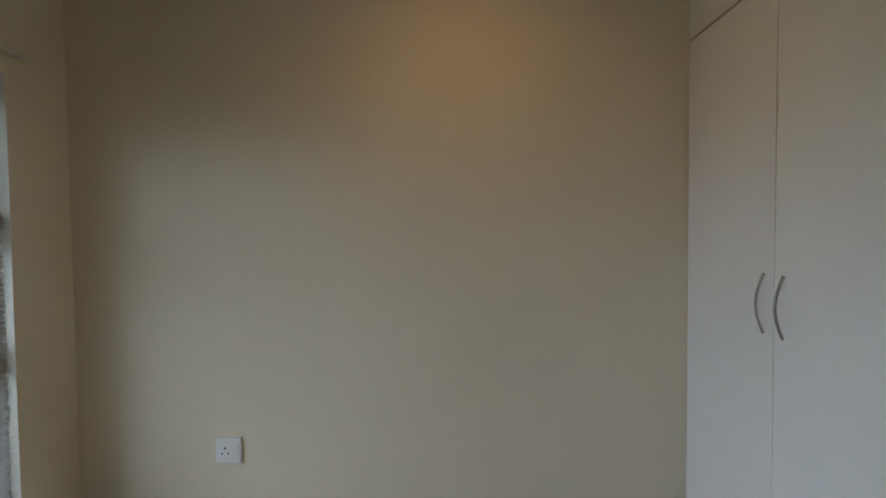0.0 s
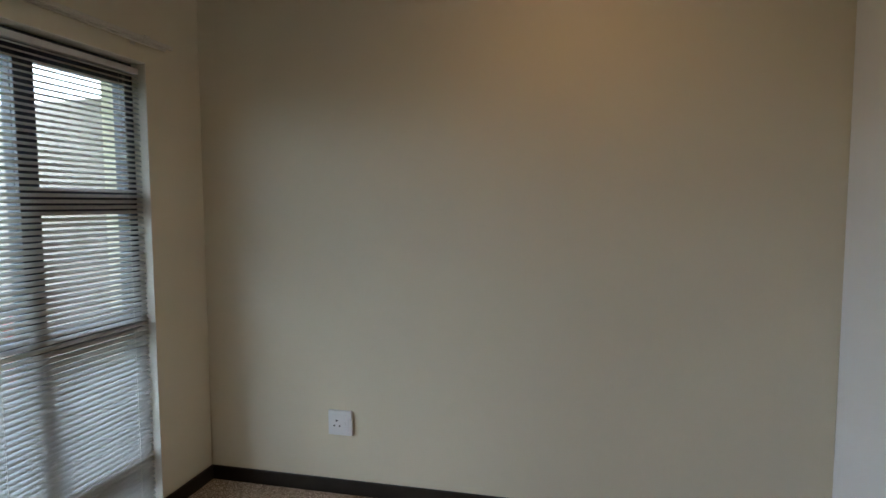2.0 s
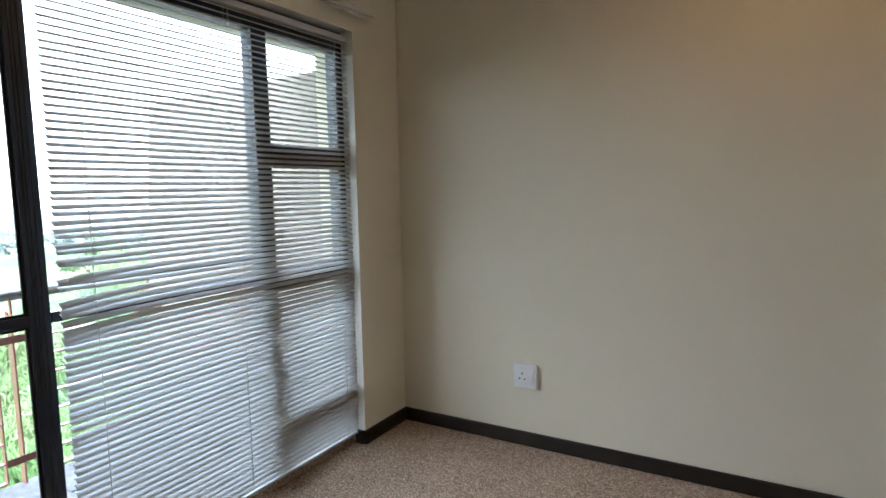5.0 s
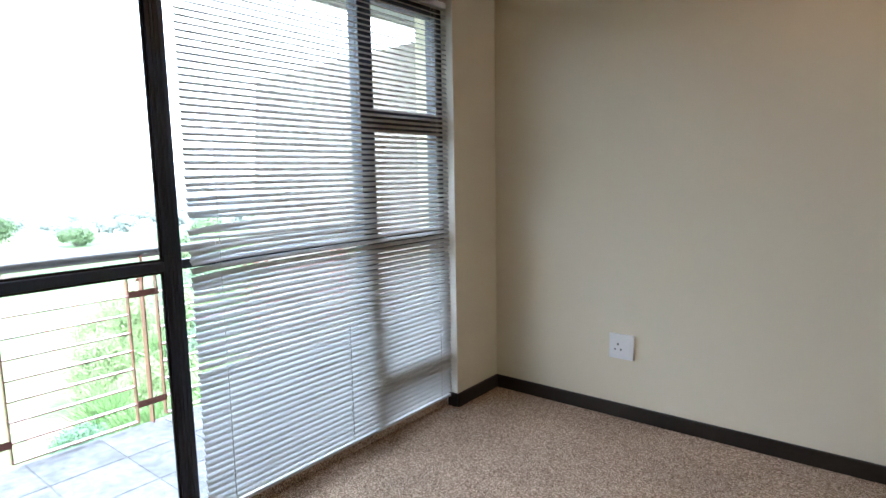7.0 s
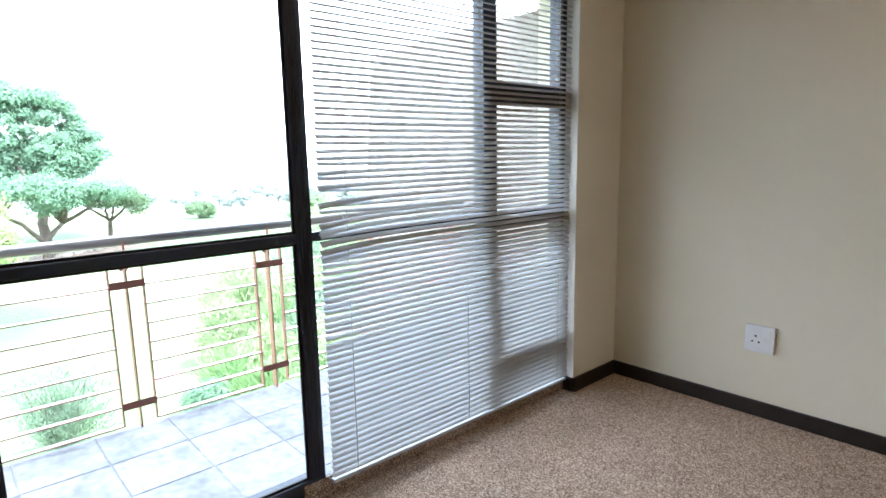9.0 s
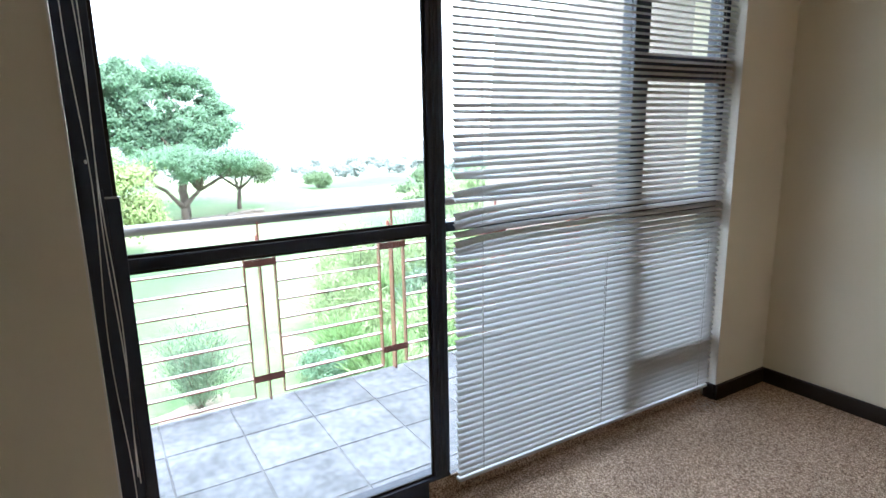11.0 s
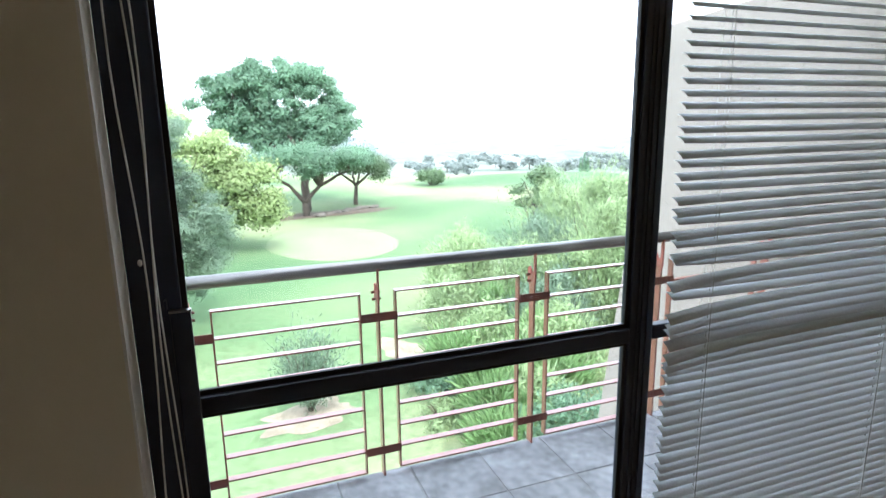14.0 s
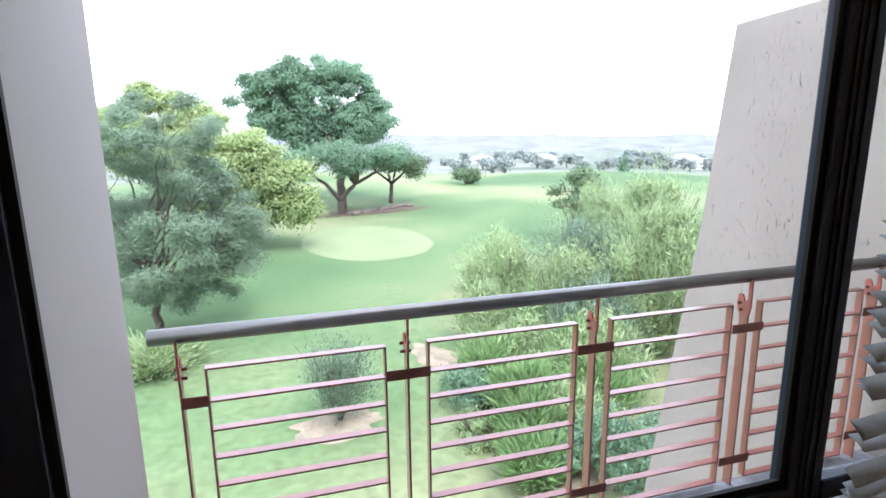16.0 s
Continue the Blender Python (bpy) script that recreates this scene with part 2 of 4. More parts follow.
M_BAR = mat("worn_red_oxide_bar_paint", (0.31, 0.095, 0.075), rough=0.35, spread=0.15, scale=20, fine=150, bump=0.1, coat=0.8)
M_REDDARK = mat("dark_red_oxide_plate", (0.17, 0.045, 0.03), rough=0.5, spread=0.2, scale=20, fine=150, bump=0.1)
M_RAIL = mat("weathered_galvanised_tube", (0.19, 0.185, 0.18), rough=0.30, metal=0.75, spread=0.12, scale=12, fine=120, bump=0.1)
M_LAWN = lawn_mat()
M_GREEN = mat("putting_green_grass", (0.19, 0.24, 0.13), rough=0.9, spread=0.12, scale=0.6, fine=20, bump=0, spec=0.15)
M_SOIL = mat("bare_sandy_soil", (0.235, 0.20, 0.145), rough=0.95, spread=0.3, scale=2.5, fine=25, bump=0.6, fine_amt=0.2)
M_BARK = mat("brown_grey_bark", (0.085, 0.065, 0.05), rough=0.9, spread=0.3, scale=6, fine=40, bump=0.8)
M_MULCH = mat("dark_leaf_mulch", (0.10, 0.075, 0.055), rough=0.95, spread=0.3, scale=2.5, fine=25, bump=0.6, fine_amt=0.2)
M_STONE = mat("brown_stone", (0.11, 0.095, 0.08), rough=0.9, spread=0.3, scale=5, fine=30, bump=0.5, rnd=-0.3)
M_LEAF_DEEP = leaf_mat("deep_green_leaves", (0.185, 0.31, 0.20))
M_LEAF_LIME = leaf_mat("lime_green_leaves", (0.32, 0.405, 0.18))
M_LEAF_GREY = leaf_mat("grey_green_leaves", (0.19, 0.27, 0.185))
M_LEAF_FRESH = leaf_mat("fresh_green_leaves", (0.32, 0.42, 0.22))
M_LEAF_GRASS = leaf_mat("bright_grass_blades", (0.22, 0.35, 0.15))
M_LEAF_OLIVE = leaf_mat("olive_green_leaves", (0.15, 0.225, 0.12))
# grey-green made paler: the air's haze is mixed into the leaf colour
M_LEAF_FAR = leaf_mat("far_leaves_with_haze", (0.26, 0.30, 0.28))
# pale blue-grey base colour stands in for haze before the hills
M_HILL = mat("far_hills_haze_tint", (0.195, 0.212, 0.228), rough=1.0, spread=0.25, scale=0.02, fine=0.15, bump=0, fine_amt=0.15, spec=0)
M_SOFFIT = mat("grey_soffit_board", (0.30, 0.31, 0.32), rough=0.8, spread=0.05)
M_FASCIA = mat("white_fascia_paint", (0.72, 0.72, 0.70), rough=0.6, spread=0.04)


# ---- mesh helpers ----
def add_box(bm, lo, hi, bevel=0.0, m=None):
    c = [(a + b) / 2 for a, b in zip(lo, hi)]
    s = [abs(b - a) for a, b in zip(lo, hi)]
    res = bmesh.ops.create_cube(bm, size=1.0)
    vs = res["verts"]
    bmesh.ops.scale(bm, vec=s, verts=vs)
    bmesh.ops.translate(bm, vec=c, verts=vs)
    if bevel:
        es = list({e for v in vs for e in v.link_edges})
        out = bmesh.ops.bevel(bm, geom=es, offset=bevel, segments=2, affect="EDGES", profile=0.6)
        vs = list({v for f in out["faces"] for v in f.verts} | {v for v in vs if v.is_valid})
    if m is not None:
        bmesh.ops.transform(bm, matrix=m, verts=vs)
    return vs


def add_tube(bm, pts, r, sides=8, r_end=None, cap=True):
    """A round bar along points, tapering from r to r_end."""
    pts = [Vector(p) for p in pts]
    r_end = r if r_end is None else r_end
    rings = []
    n = len(pts)
    for i, p in enumerate(pts):
        d = (pts[min(i + 1, n - 1)] - pts[max(i - 1, 0)]).normalized()
        up = Vector((0, 0, 1)) if abs(d.z) < 0.9 else Vector((1, 0, 0))
        a = d.cross(up).normalized()
        b = d.cross(a)
        rr = r + (r_end - r) * i / max(n - 1, 1)
        rings.append([bm.verts.new(p + (a * math.cos(k * math.tau / sides) + b * math.sin(k * math.tau / sides)) * rr) for k in range(sides)])
    for u, v in zip(rings, rings[1:]):
        for k in range(sides):
            bm.faces.new((u[k], u[(k + 1) % sides], v[(k + 1) % sides], v[k]))
    if cap:
        bm.faces.new(rings[0][::-1])
        bm.faces.new(rings[-1])


def part(name, bm, material, parent=None, label="", smooth=False):
    me = bpy.data.meshes.new(name)
    bmesh.ops.recalc_face_normals(bm, faces=bm.faces)
    if smooth:
        for f in bm.faces:
            f.smooth = True
    bm.to_mesh(me)
    bm.free()
    me.materials.append(material)
    ob = new(name, me)
    ob.parent = parent
    if label:
        ob["label"] = label
    return ob


def box_part(name, lo, hi, material, parent=None, bevel=0.0, label=""):
    bm = bmesh.new()
    add_box(bm, lo, hi, bevel)
    return part(name, bm, material, parent, label)


def raw_mesh(name, verts, faces, material, parent=None):
    me = bpy.data.meshes.new(name)
    me.from_pydata(verts, [], faces)
    me.materials.append(material)
    ob = new(name, me)
    ob.parent = parent
    return ob


def thing(name, at, label, category, group=""):
    e = new(name)
    e.location = at
    e.empty_display_size = 0.1
    return tagged(e, label, category, group)


def place(ob, at):
    """Puts a part that was drawn in world places under a thing at a place."""
    ob.location = ob.location - Vector(at)
    return ob


# ---- the room ----
OPEN_L, OPEN_R, HEAD = -2.590, -0.350, 1.976
ROOM_X, ROOM_Y, ROOM_Z = 3.37, -5.8, 2.62
OUT = -0.23


def setting(name, bm, material, label=""):
    ob = part(name, bm, material)
    ob["kind"] = "structure"
    if label:
        ob["label"] = label
    return ob


bm = bmesh.new()
add_box(bm, (0.0, -6.0, -0.12), (ROOM_X + 0.2, 0.2, 0.022))
setting("floor", bm, M_CARPET, "brown flecked loop pile carpet on the bedroom floor")
bm = bmesh.new()
add_box(bm, (OUT, 0.0, -0.2), (ROOM_X + 0.2, 0.2, ROOM_Z))
setting("wall_north", bm, M_WALL, "plain cream painted wall with a white socket")
bm = bmesh.new()
add_box(bm, (OUT, OPEN_R, -0.2), (0.0, 0.0, ROOM_Z))
add_box(bm, (OUT, -6.0, -0.2), (0.0, OPEN_L, ROOM_Z))
add_box(bm, (OUT, OPEN_L, HEAD), (0.0, OPEN_R, ROOM_Z))
setting("wall_west", bm, M_WALL, "cream painted wall around the wide glazed opening")
bm = bmesh.new()
add_box(bm, (ROOM_X, -5.8, -0.2), (ROOM_X + 0.2, 0.0, ROOM_Z))
setting("wall_east", bm, M_WALL, "cream painted wall behind the wardrobe")
bm = bmesh.new()
add_box(bm, (0.0, -6.0, -0.2), (ROOM_X + 0.2, -5.8, ROOM_Z))
setting("wall_south", bm, M_WALL, "cream painted back wall of the bedroom")
bm = bmesh.new()
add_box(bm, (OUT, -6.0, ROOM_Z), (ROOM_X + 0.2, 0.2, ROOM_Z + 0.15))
setting("ceiling", bm, M_CEIL, "unseen bedroom ceiling, darkened to bounce less light")
bm = bmesh.new()
add_box(bm, (OUT, OPEN_L, -0.2), (0.0, OPEN_R, -0.001))
setting("threshold", bm, M_GROUT, "grey concrete threshold under the sliding door frame")
bm = bmesh.new()
add_box(bm, (-0.0635, OPEN_L, -0.0005), (-0.0005, OPEN_R, 0.022))
setting("floor_edge", bm, M_CARPET, "brown carpet running into the door opening")
bm = bmesh.new()
add_box(bm, (-0.072, -1.75, 0.0), (-0.0645, OPEN_R - 0.005, 0.088), 0.003)
setting("carpet_upstand", bm, M_CARPET, "brown carpet turned up against the window sill")
# reveal linings a few millimetres proud of the wall, daylight painted in as white
bm = bmesh.new()
add_box(bm, (-0.066, OPEN_R - 0.004, 0.0225), (-0.0005, OPEN_R, HEAD))
add_box(bm, (-0.066, OPEN_L, 0.0225), (-0.0005, OPEN_L + 0.004, HEAD))
add_box(bm, (-0.066, OPEN_L + 0.004, HEAD - 0.004), (-0.0005, OPEN_R - 0.004, HEAD))
setting("reveal_lining", bm, M_REVEAL, "plaster reveal of the glazed opening, its daylight painted in as white")

SK = 0.09
bm = bmesh.new()
add_box(bm, (0.0145, -0.014, 0.022), (2.74, 0.0, SK), 0.003)
add_box(bm, (0.0, OPEN_R - 0.012, 0.022), (0.014, 0.0, SK), 0.003)
add_box(bm, (-0.05, OPEN_R - 0.018, 0.022), (0.0, OPEN_R - 0.0045, SK), 0.003)
add_box(bm, (0.0, -5.79, 0.022), (0.014, OPEN_L, SK), 0.003)
ob = setting("baseboard", bm, M_SKIRT, "black-brown painted wooden skirting board above the carpet")


# ---- glazed frame ----
FX0, FX1 = -0.125, -0.066
YM, YS, JL = -1.695, -0.850, -2.520
fr = thing("window_1", (-0.09, (OPEN_L + OPEN_R) / 2, 0.0), "charcoal aluminium sliding door frame with fixed glazed lights beside it", "sliding door")
fr["kind"] = "structure"
FAT = (-0.09, (OPEN_L + OPEN_R) / 2, 0.0)


def bar(name, y0, y1, z0, z1, x0=FX0, x1=FX1, bevel=0.003, material=None):
    return place(box_part(name, (x0, y0, z0), (x1, y1, z1), material or M_FRAME, fr, bevel), FAT)


bar("frame_head", OPEN_L + 0.004, OPEN_R - 0.004, 1.883, 1.971)
bar("frame_sill", OPEN_L + 0.004, YM + 0.028, 0.0, 0.10)
bar("frame_sill", YM + 0.0285, OPEN_R - 0.004, 0.0, 0.06, FX0, -0.0725)
bar("frame_jamb", OPEN_R - 0.05, OPEN_R - 0.004, 0.06, 1.905)
bar("frame_jamb", OPEN_L + 0.004, JL, 0.06, 1.905, -0.096)
bar("mullion", YM - 0.028, YM + 0.028, 0.06, 1.905, -0.098, -0.068)
bar("mullion", YS - 0.036, YS + 0.040, 0.06, 1.905)
bar("transom", JL, YM - 0.028, 0.898, 0.928, -0.088, -0.066)
bar("transom", YM + 0.028, YS - 0.036, 0.898, 0.928, -0.088, -0.066)
bar("transom", YS + 0.040, OPEN_R - 0.05, 0.850, 0.920)
bar("transom", YS + 0.040, OPEN_R - 0.05, 1.357, 1.449)
bar("transom", YS + 0.040, OPEN_R - 0.05, 0.24, 0.33)
# raised ribs and glazing beads on the frame
for y in (YM - 0.012, YM - 0.002, YM + 0.011):
    bar("rib", y - 0.0015, y + 0.0015, 0.11, 1.88, -0.0679, -0.0655, 0)
for y0, y1, z0, z1 in ((JL, YM - 0.028, 0.928, 1.883), (JL, YM - 0.028, 0.10, 0.898)):
    bar("glazing_bead", y0, y1, z0, z0 + 0.008, -0.0815, -0.0752, 0, M_SEAL)
    bar("glazing_bead", y0, y1, z1 - 0.008, z1, -0.0815, -0.0752, 0, M_SEAL)
    bar("glazing_bead", y0, y0 + 0.008, z0 + 0.008, z1 - 0.008, -0.0815, -0.0752, 0, M_SEAL)
    bar("glazing_bead", y1 - 0.008, y1, z0 + 0.008, z1 - 0.008, -0.0815, -0.0752, 0, M_SEAL)
panes = [(JL, YM - 0.028, 0.928, 1.883), (JL, YM - 0.028, 0.10, 0.898),
         (YM + 0.028, YS - 0.036, 0.928, 1.883), (YM + 0.028, YS - 0.036, 0.06, 0.898),
         (YS + 0.040, OPEN_R - 0.05, 1.449, 1.883), (YS + 0.040, OPEN_R - 0.05, 0.920, 1.357),
         (YS + 0.040, OPEN_R - 0.05, 0.33, 0.850), (YS + 0.040, OPEN_R - 0.05, 0.06, 0.24)]
for y0, y1, z0, z1 in panes:
    g = bar("pane", y0 - 0.0, y1 + 0.0, z0, z1, -0.087, -0.082, 0, M_GLASS)
    g.visible_shadow = False
# the lower pull stile of the door, capped in grey, with its small latch
bar("pull_stile", JL - 0.016, JL + 0.012, 0.10, 1.068, -0.066, -0.056, 0.002)
bar("stile_cap", JL - 0.017, JL + 0.013, 1.068, 1.072, -0.0655, -0.055, 0.001, M_STEEL)
bar("latch_lever", JL - 0.022, JL - 0.018, 1.074, 1.088, -0.066, -0.052, 0.001)
for z in (1.055, 0.965, 0.60):
    bar("screw_head", OPEN_L + 0.040, OPEN_L + 0.046, z, z + 0.006, -0.0665, -0.0645, 0.0008)

# ---- wardrobe ----
WX = 2.745
WAT = (WX + 0.3, -1.0, 0.0)
wd = thing("wardrobe", WAT, "white melamine built-in wardrobe with tall doors and bow handles", "wardrobe")


def wpart(name, lo, hi, material, parent=None, bevel=0.0):
    ob = box_part(name, lo, hi, material, parent or wd, bevel)
    if parent is None:
        place(ob, WAT)
    return ob


wpart("body", (WX + 0.019, -2.10, 0.0), (ROOM_X - 0.002, -0.002, ROOM_Z - 0.002), M_GAP)
wpart("side_panel", (WX, -2.12, 0.0), (ROOM_X - 0.002, -2.101, ROOM_Z - 0.002), M_WARD)


def bow_handle(parent, y, z):
    bm = bmesh.new()
    L = 0.197
    pts = []
    for i in range(13):
        u = i / 12
        pts.append((WX - 0.004 - 0.026 * math.sin(math.pi * u), y, z - L / 2 + L * u))
    add_tube(bm, pts, 0.005, 8)
    h = part("handle", bm, M_STEEL, parent, "bow-shaped brushed steel handle", smooth=True)
    return place(h, WAT)


for i, y in enumerate((-0.003, -0.703, -1.403)):
    y1 = y - 0.697
    d = wpart("door", (WX, y1, 0.09), (WX + 0.018, y, 2.149), M_WARD, None, 0.0012)
    hy = (-0.643, -0.759, -2.04)[i]
    h = bow_handle(wd, hy, 1.107)
    h.parent = d
    h.location = (h.location[0] - d.location[0], h.location[1] - d.location[1], h.location[2] - d.location[2])
    wpart("upper_door", (WX, y1, 2.157), (WX + 0.018, y, ROOM_Z - 0.02), M_WARD, None, 0.0012)
wpart("plinth", (WX + 0.004, -2.10, 0.0), (WX + 0.0185, -0.003, 0.086), M_WARD)

# ---- socket ----
SX, SZ = 0.697, 0.3665
SAT = (SX, 0.0, SZ)
so = thing("wall_socket", SAT, "square white plastic wall socket with three round holes and a switch", "socket")
bm = bmesh.new()
add_box(bm, (SX - 0.0585, -0.017, SZ - 0.0585), (SX + 0.0585, 0.0, SZ + 0.0585), 0.004)
place(part("cover_plate", bm, M_PLASTIC, so), SAT)
bm = bmesh.new()
add_box(bm, (SX - 0.043, -0.0195, SZ - 0.040), (SX + 0.043, -0.0168, SZ + 0.040), 0.001)
place(part("inner_plate", bm, M_PLASTIC, so), SAT)
for hx, hz, r in ((-0.014, 0.012, 0.0048), (-0.027, -0.013, 0.0040), (0.0, -0.013, 0.0040)):
    bm = bmesh.new()
    add_tube(bm, [(SX + hx, -0.0201, SZ + hz), (SX + hx, -0.0192, SZ + hz)], r, 12)
    place(part("pin_hole", bm, M_HOLE, so), SAT)
bm = bmesh.new()
add_box(bm, (SX + 0.017, -0.0225, SZ - 0.011), (SX + 0.031, -0.019, SZ + 0.006), 0.001)
place(part("switch_rocker", bm, M_PLASTIC, so), SAT)

# ---- curtain track ----
TAT = (0.045, -1.5, 2.047)
ct = thing("curtain_track", TAT, "white enamelled double curtain track on the wall above the window", "curtain rail")
bm = bmesh.new()
add_box(bm, (0.026, -2.9, 2.038), (0.038, -0.27, 2.056), 0.002)
place(part("front_track", bm, M_TRACK, ct), TAT)
bm = bmesh.new()
add_box(bm, (0.060, -2.9, 2.038), (0.072, -0.27, 2.056), 0.002)
place(part("back_track", bm, M_TRACK, ct), TAT)
for y in (-0.42, -1.2, -2.1, -2.8):
    bm = bmesh.new()
    add_box(bm, (0.0, y - 0.012, 2.0565), (0.075, y + 0.012, 2.061), 0.001)
    add_box(bm, (0.0, y - 0.012, 2.033), (0.003, y + 0.012, 2.0565))
    place(part("bracket", bm, M_TRACK, ct), TAT)

# ---- venetian blind ----
BX, BL, BR = -0.042, -1.655, -0.357
BAT = (BX, (BL + BR) / 2, 1.95)
vb = thing("venetian_blind", BAT, "lowered white aluminium venetian blind with tilted slats over the fixed window", "blind")
place(box_part("headrail", (BX - 0.013, BL, 1.925), (BX + 0.013, BR, 1.950), M_SLAT, vb, 0.002), BAT)
place(box_part("bottom_rail", (BX - 0.012, BL, 0.074), (BX + 0.012, BR, 0.087), M_SLAT, vb, 0.004), BAT)
rs = random.Random(4)


def slat_mesh(sag):
    """One curved slat; sag bends its free end."""
    L = BR - BL
    verts, faces = [], []
    ny, nx = 14, 5
    for i in range(ny):
        u = i / (ny - 1)
        bend = sag * math.exp(-u * 9)
        for j in range(nx):
            v = j / (nx - 1) - 0.5
            a = radians(32) + bend * 9
            xx = v * 0.025
            up = 0.0022 * (1 - 4 * v * v)
            verts.append((xx * math.cos(a) + up * math.sin(a), -L / 2 + L * u, -xx * math.sin(a) + up * math.cos(a) - bend))
    for i in range(ny - 1):
        for j in range(nx - 1):
            k = i * nx + j
            faces.append((k, k + 1, k + nx + 1, k + nx))
    me = bpy.data.meshes.new("slat")
    me.from_pydata(verts, [], faces)
    me.materials.append(M_SLAT)
    for p in me.polygons:
        p.use_smooth = True
    return me


straight = slat_mesh(0.0)
PITCH = 0.0216
count = int((1.920 - 0.102) / PITCH)
bent = {}
for i in range(count + 1):
    z = 0.102 + i * PITCH
    sag = 0.0
    if 0.84 < z < 1.06:
        sag = rs.uniform(-0.010, 0.024)
    elif 0.55 < z < 1.30:
        sag = rs.uniform(-0.004, 0.009)
    elif rs.random() < 0.12:
        sag = rs.uniform(-0.002, 0.004)
    me = slat_mesh(sag) if sag else straight
    s = new("slat", me)
    s.parent = vb
    s.location = (0.0, rs.uniform(-0.0015, 0.0015), z - BAT[2])
    s.rotation_euler = (rs.uniform(-0.0006, 0.0006), rs.uniform(-0.014, 0.014), 0)
for y in (-1.56, -1.02, -0.44):
    bm = bmesh.new()
    for dx in (-0.0135, 0.0135):
        add_tube(bm, [(BX + dx, y, 0.07), (BX + dx, y, 1.926)], 0.0007, 4)
    for i in range(count + 1):
        z = 0.102 + i * PITCH
        add_tube(bm, [(BX - 0.0135, y, z + 0.002), (BX + 0.0135, y, z - 0.005)], 0.0006, 3, cap=False)
    add_tube(bm, [(BX, y + 0.006, 0.07), (BX, y + 0.006, 1.926)], 0.0008, 4)
    place(part("ladder_cord", bm, M_CORD, vb), BAT)

# the raised blind's cords, hanging in front of the door's jamb
CAT = (-0.03, -2.575, 1.9)
cd = thing("blind_cords", CAT, "thin white blind cords hanging loosely before the dark door jamb", "blind cord")
for k, (y, x, zend, amp) in enumerate(((-2.562, -0.035, 0.25, 0.006), (-2.545, -0.030, 0.42, 0.004), (-2.541, -0.034, 0.40, 0.004))):
    bm = bmesh.new()
    pts = [(x + 0.004 * math.sin(i * 0.9 + k), y + amp * math.sin(i * 0.55 + k * 1.3), 1.96 - i * (1.96 - zend) / 28) for i in range(29)]
    add_tube(bm, pts, 0.0013, 6)
    place(part("cord", bm, M_CORD, cd), CAT)
bm = bmesh.new()
bmesh.ops.create_uvsphere(bm, u_segments=8, v_segments=6, radius=0.0032)
bmesh.ops.scale(bm, vec=(1, 1, 1.5), verts=bm.verts)
bmesh.ops.translate(bm, vec=(-0.035, -2.562, 1.15), verts=bm.verts)
place(part("cord_knot", bm, M_CORD, cd, smooth=True), CAT)

# raised blind, bunched under the head of the door
RAT = (BX, -2.17, 1.95)
rb = thing("raised_blind", RAT, "white aluminium venetian blind drawn up under the door head", "blind")
place(box_part("headrail", (BX - 0.013, OPEN_L + 0.01, 1.925), (BX + 0.013, BL - 0.012, 1.950), M_SLAT, rb, 0.002), RAT)
for i in range(14):
    z = 1.921 - i * 0.004
    place(box_part("slat", (BX - 0.0125, OPEN_L + 0.012, z - 0.0012), (BX + 0.0125, BL - 0.014, z), M_SLAT, rb), RAT)

# loose carpet threads at the end of the upstand
HAT = (0.02, -0.44, 0.022)
ht = thing("carpet_threads", HAT, "a few loose frayed carpet threads lying beside the blind", "thread")
r3 = random.Random(9)
for i in range(9):
    bm = bmesh.new()
    x, y, a = r3.uniform(-0.03, 0.03), -0.44 + r3.uniform(-0.07, 0.06), r3.uniform(-0.5, 1.2)
    L = r3.uniform(0.03, 0.07)
    add_tube(bm, [(x + L * u * math.cos(a), y + L * u * math.sin(a) + 0.006 * math.sin(u * 4), 0.0235 + 0.007 * math.sin(math.pi * u)) for u in (0, 0.25, 0.5, 0.75, 1)], 0.0006, 4)
    place(part("thread", bm, M_CORD, ht), HAT)

# ---- balcony ----
EDGE, BZ = -1.25, -0.042
bm = bmesh.new()
add_box(bm, (EDGE, -2.93, -0.28), (OUT, 0.10, BZ - 0.027))
setting("balcony_slab", bm, M_OUTWALL, "grey plastered balcony slab")
bm = bmesh.new()
add_box(bm, (EDGE + 0.002, -2.694, BZ - 0.0269), (OUT, 0.10, BZ - 0.003))
setting("balcony_bed", bm, M_GROUT, "grey grout between the balcony tiles")

# fins either side of the balcony
def fin(name, y0, y1, pts, material, label):
    bm = bmesh.new()
    a = [bm.verts.new((x, y0, z)) for x, z in pts]
    b = [bm.verts.new((x, y1, z)) for x, z in pts]
    n = len(pts)
    bm.faces.new(a)
    bm.faces.new(b[::-1])
    for i in range(n):
        bm.faces.new((a[i], a[(i + 1) % n], b[(i + 1) % n], b[i]))
    bmesh.ops.bevel(bm, geom=[e for e in bm.edges], offset=0.008, segments=1, affect="EDGES")
    return setting(name, bm, material, label)


fin("fin_wall", 0.102, 0.36, [(OUT - 0.001, -3.4), (-3.05, -3.4), (-2.551, -0.398), (-2.344, 0.80), (-2.222, 1.883), (-1.594, 1.916), (-0.9, 1.935), (OUT - 0.001, 1.95)], M_PLASTER, "tall sloping beige fin wall with scraped pitted plaster")
fin("side_wall", -2.93, -2.696, [(OUT - 0.001, -3.4), (-1.13, -3.4), (-1.13, 2.08), (OUT - 0.001, 2.08)], M_OUTWALL, "smooth grey-white plastered side wall beside the balcony")
bm = bmesh.new()
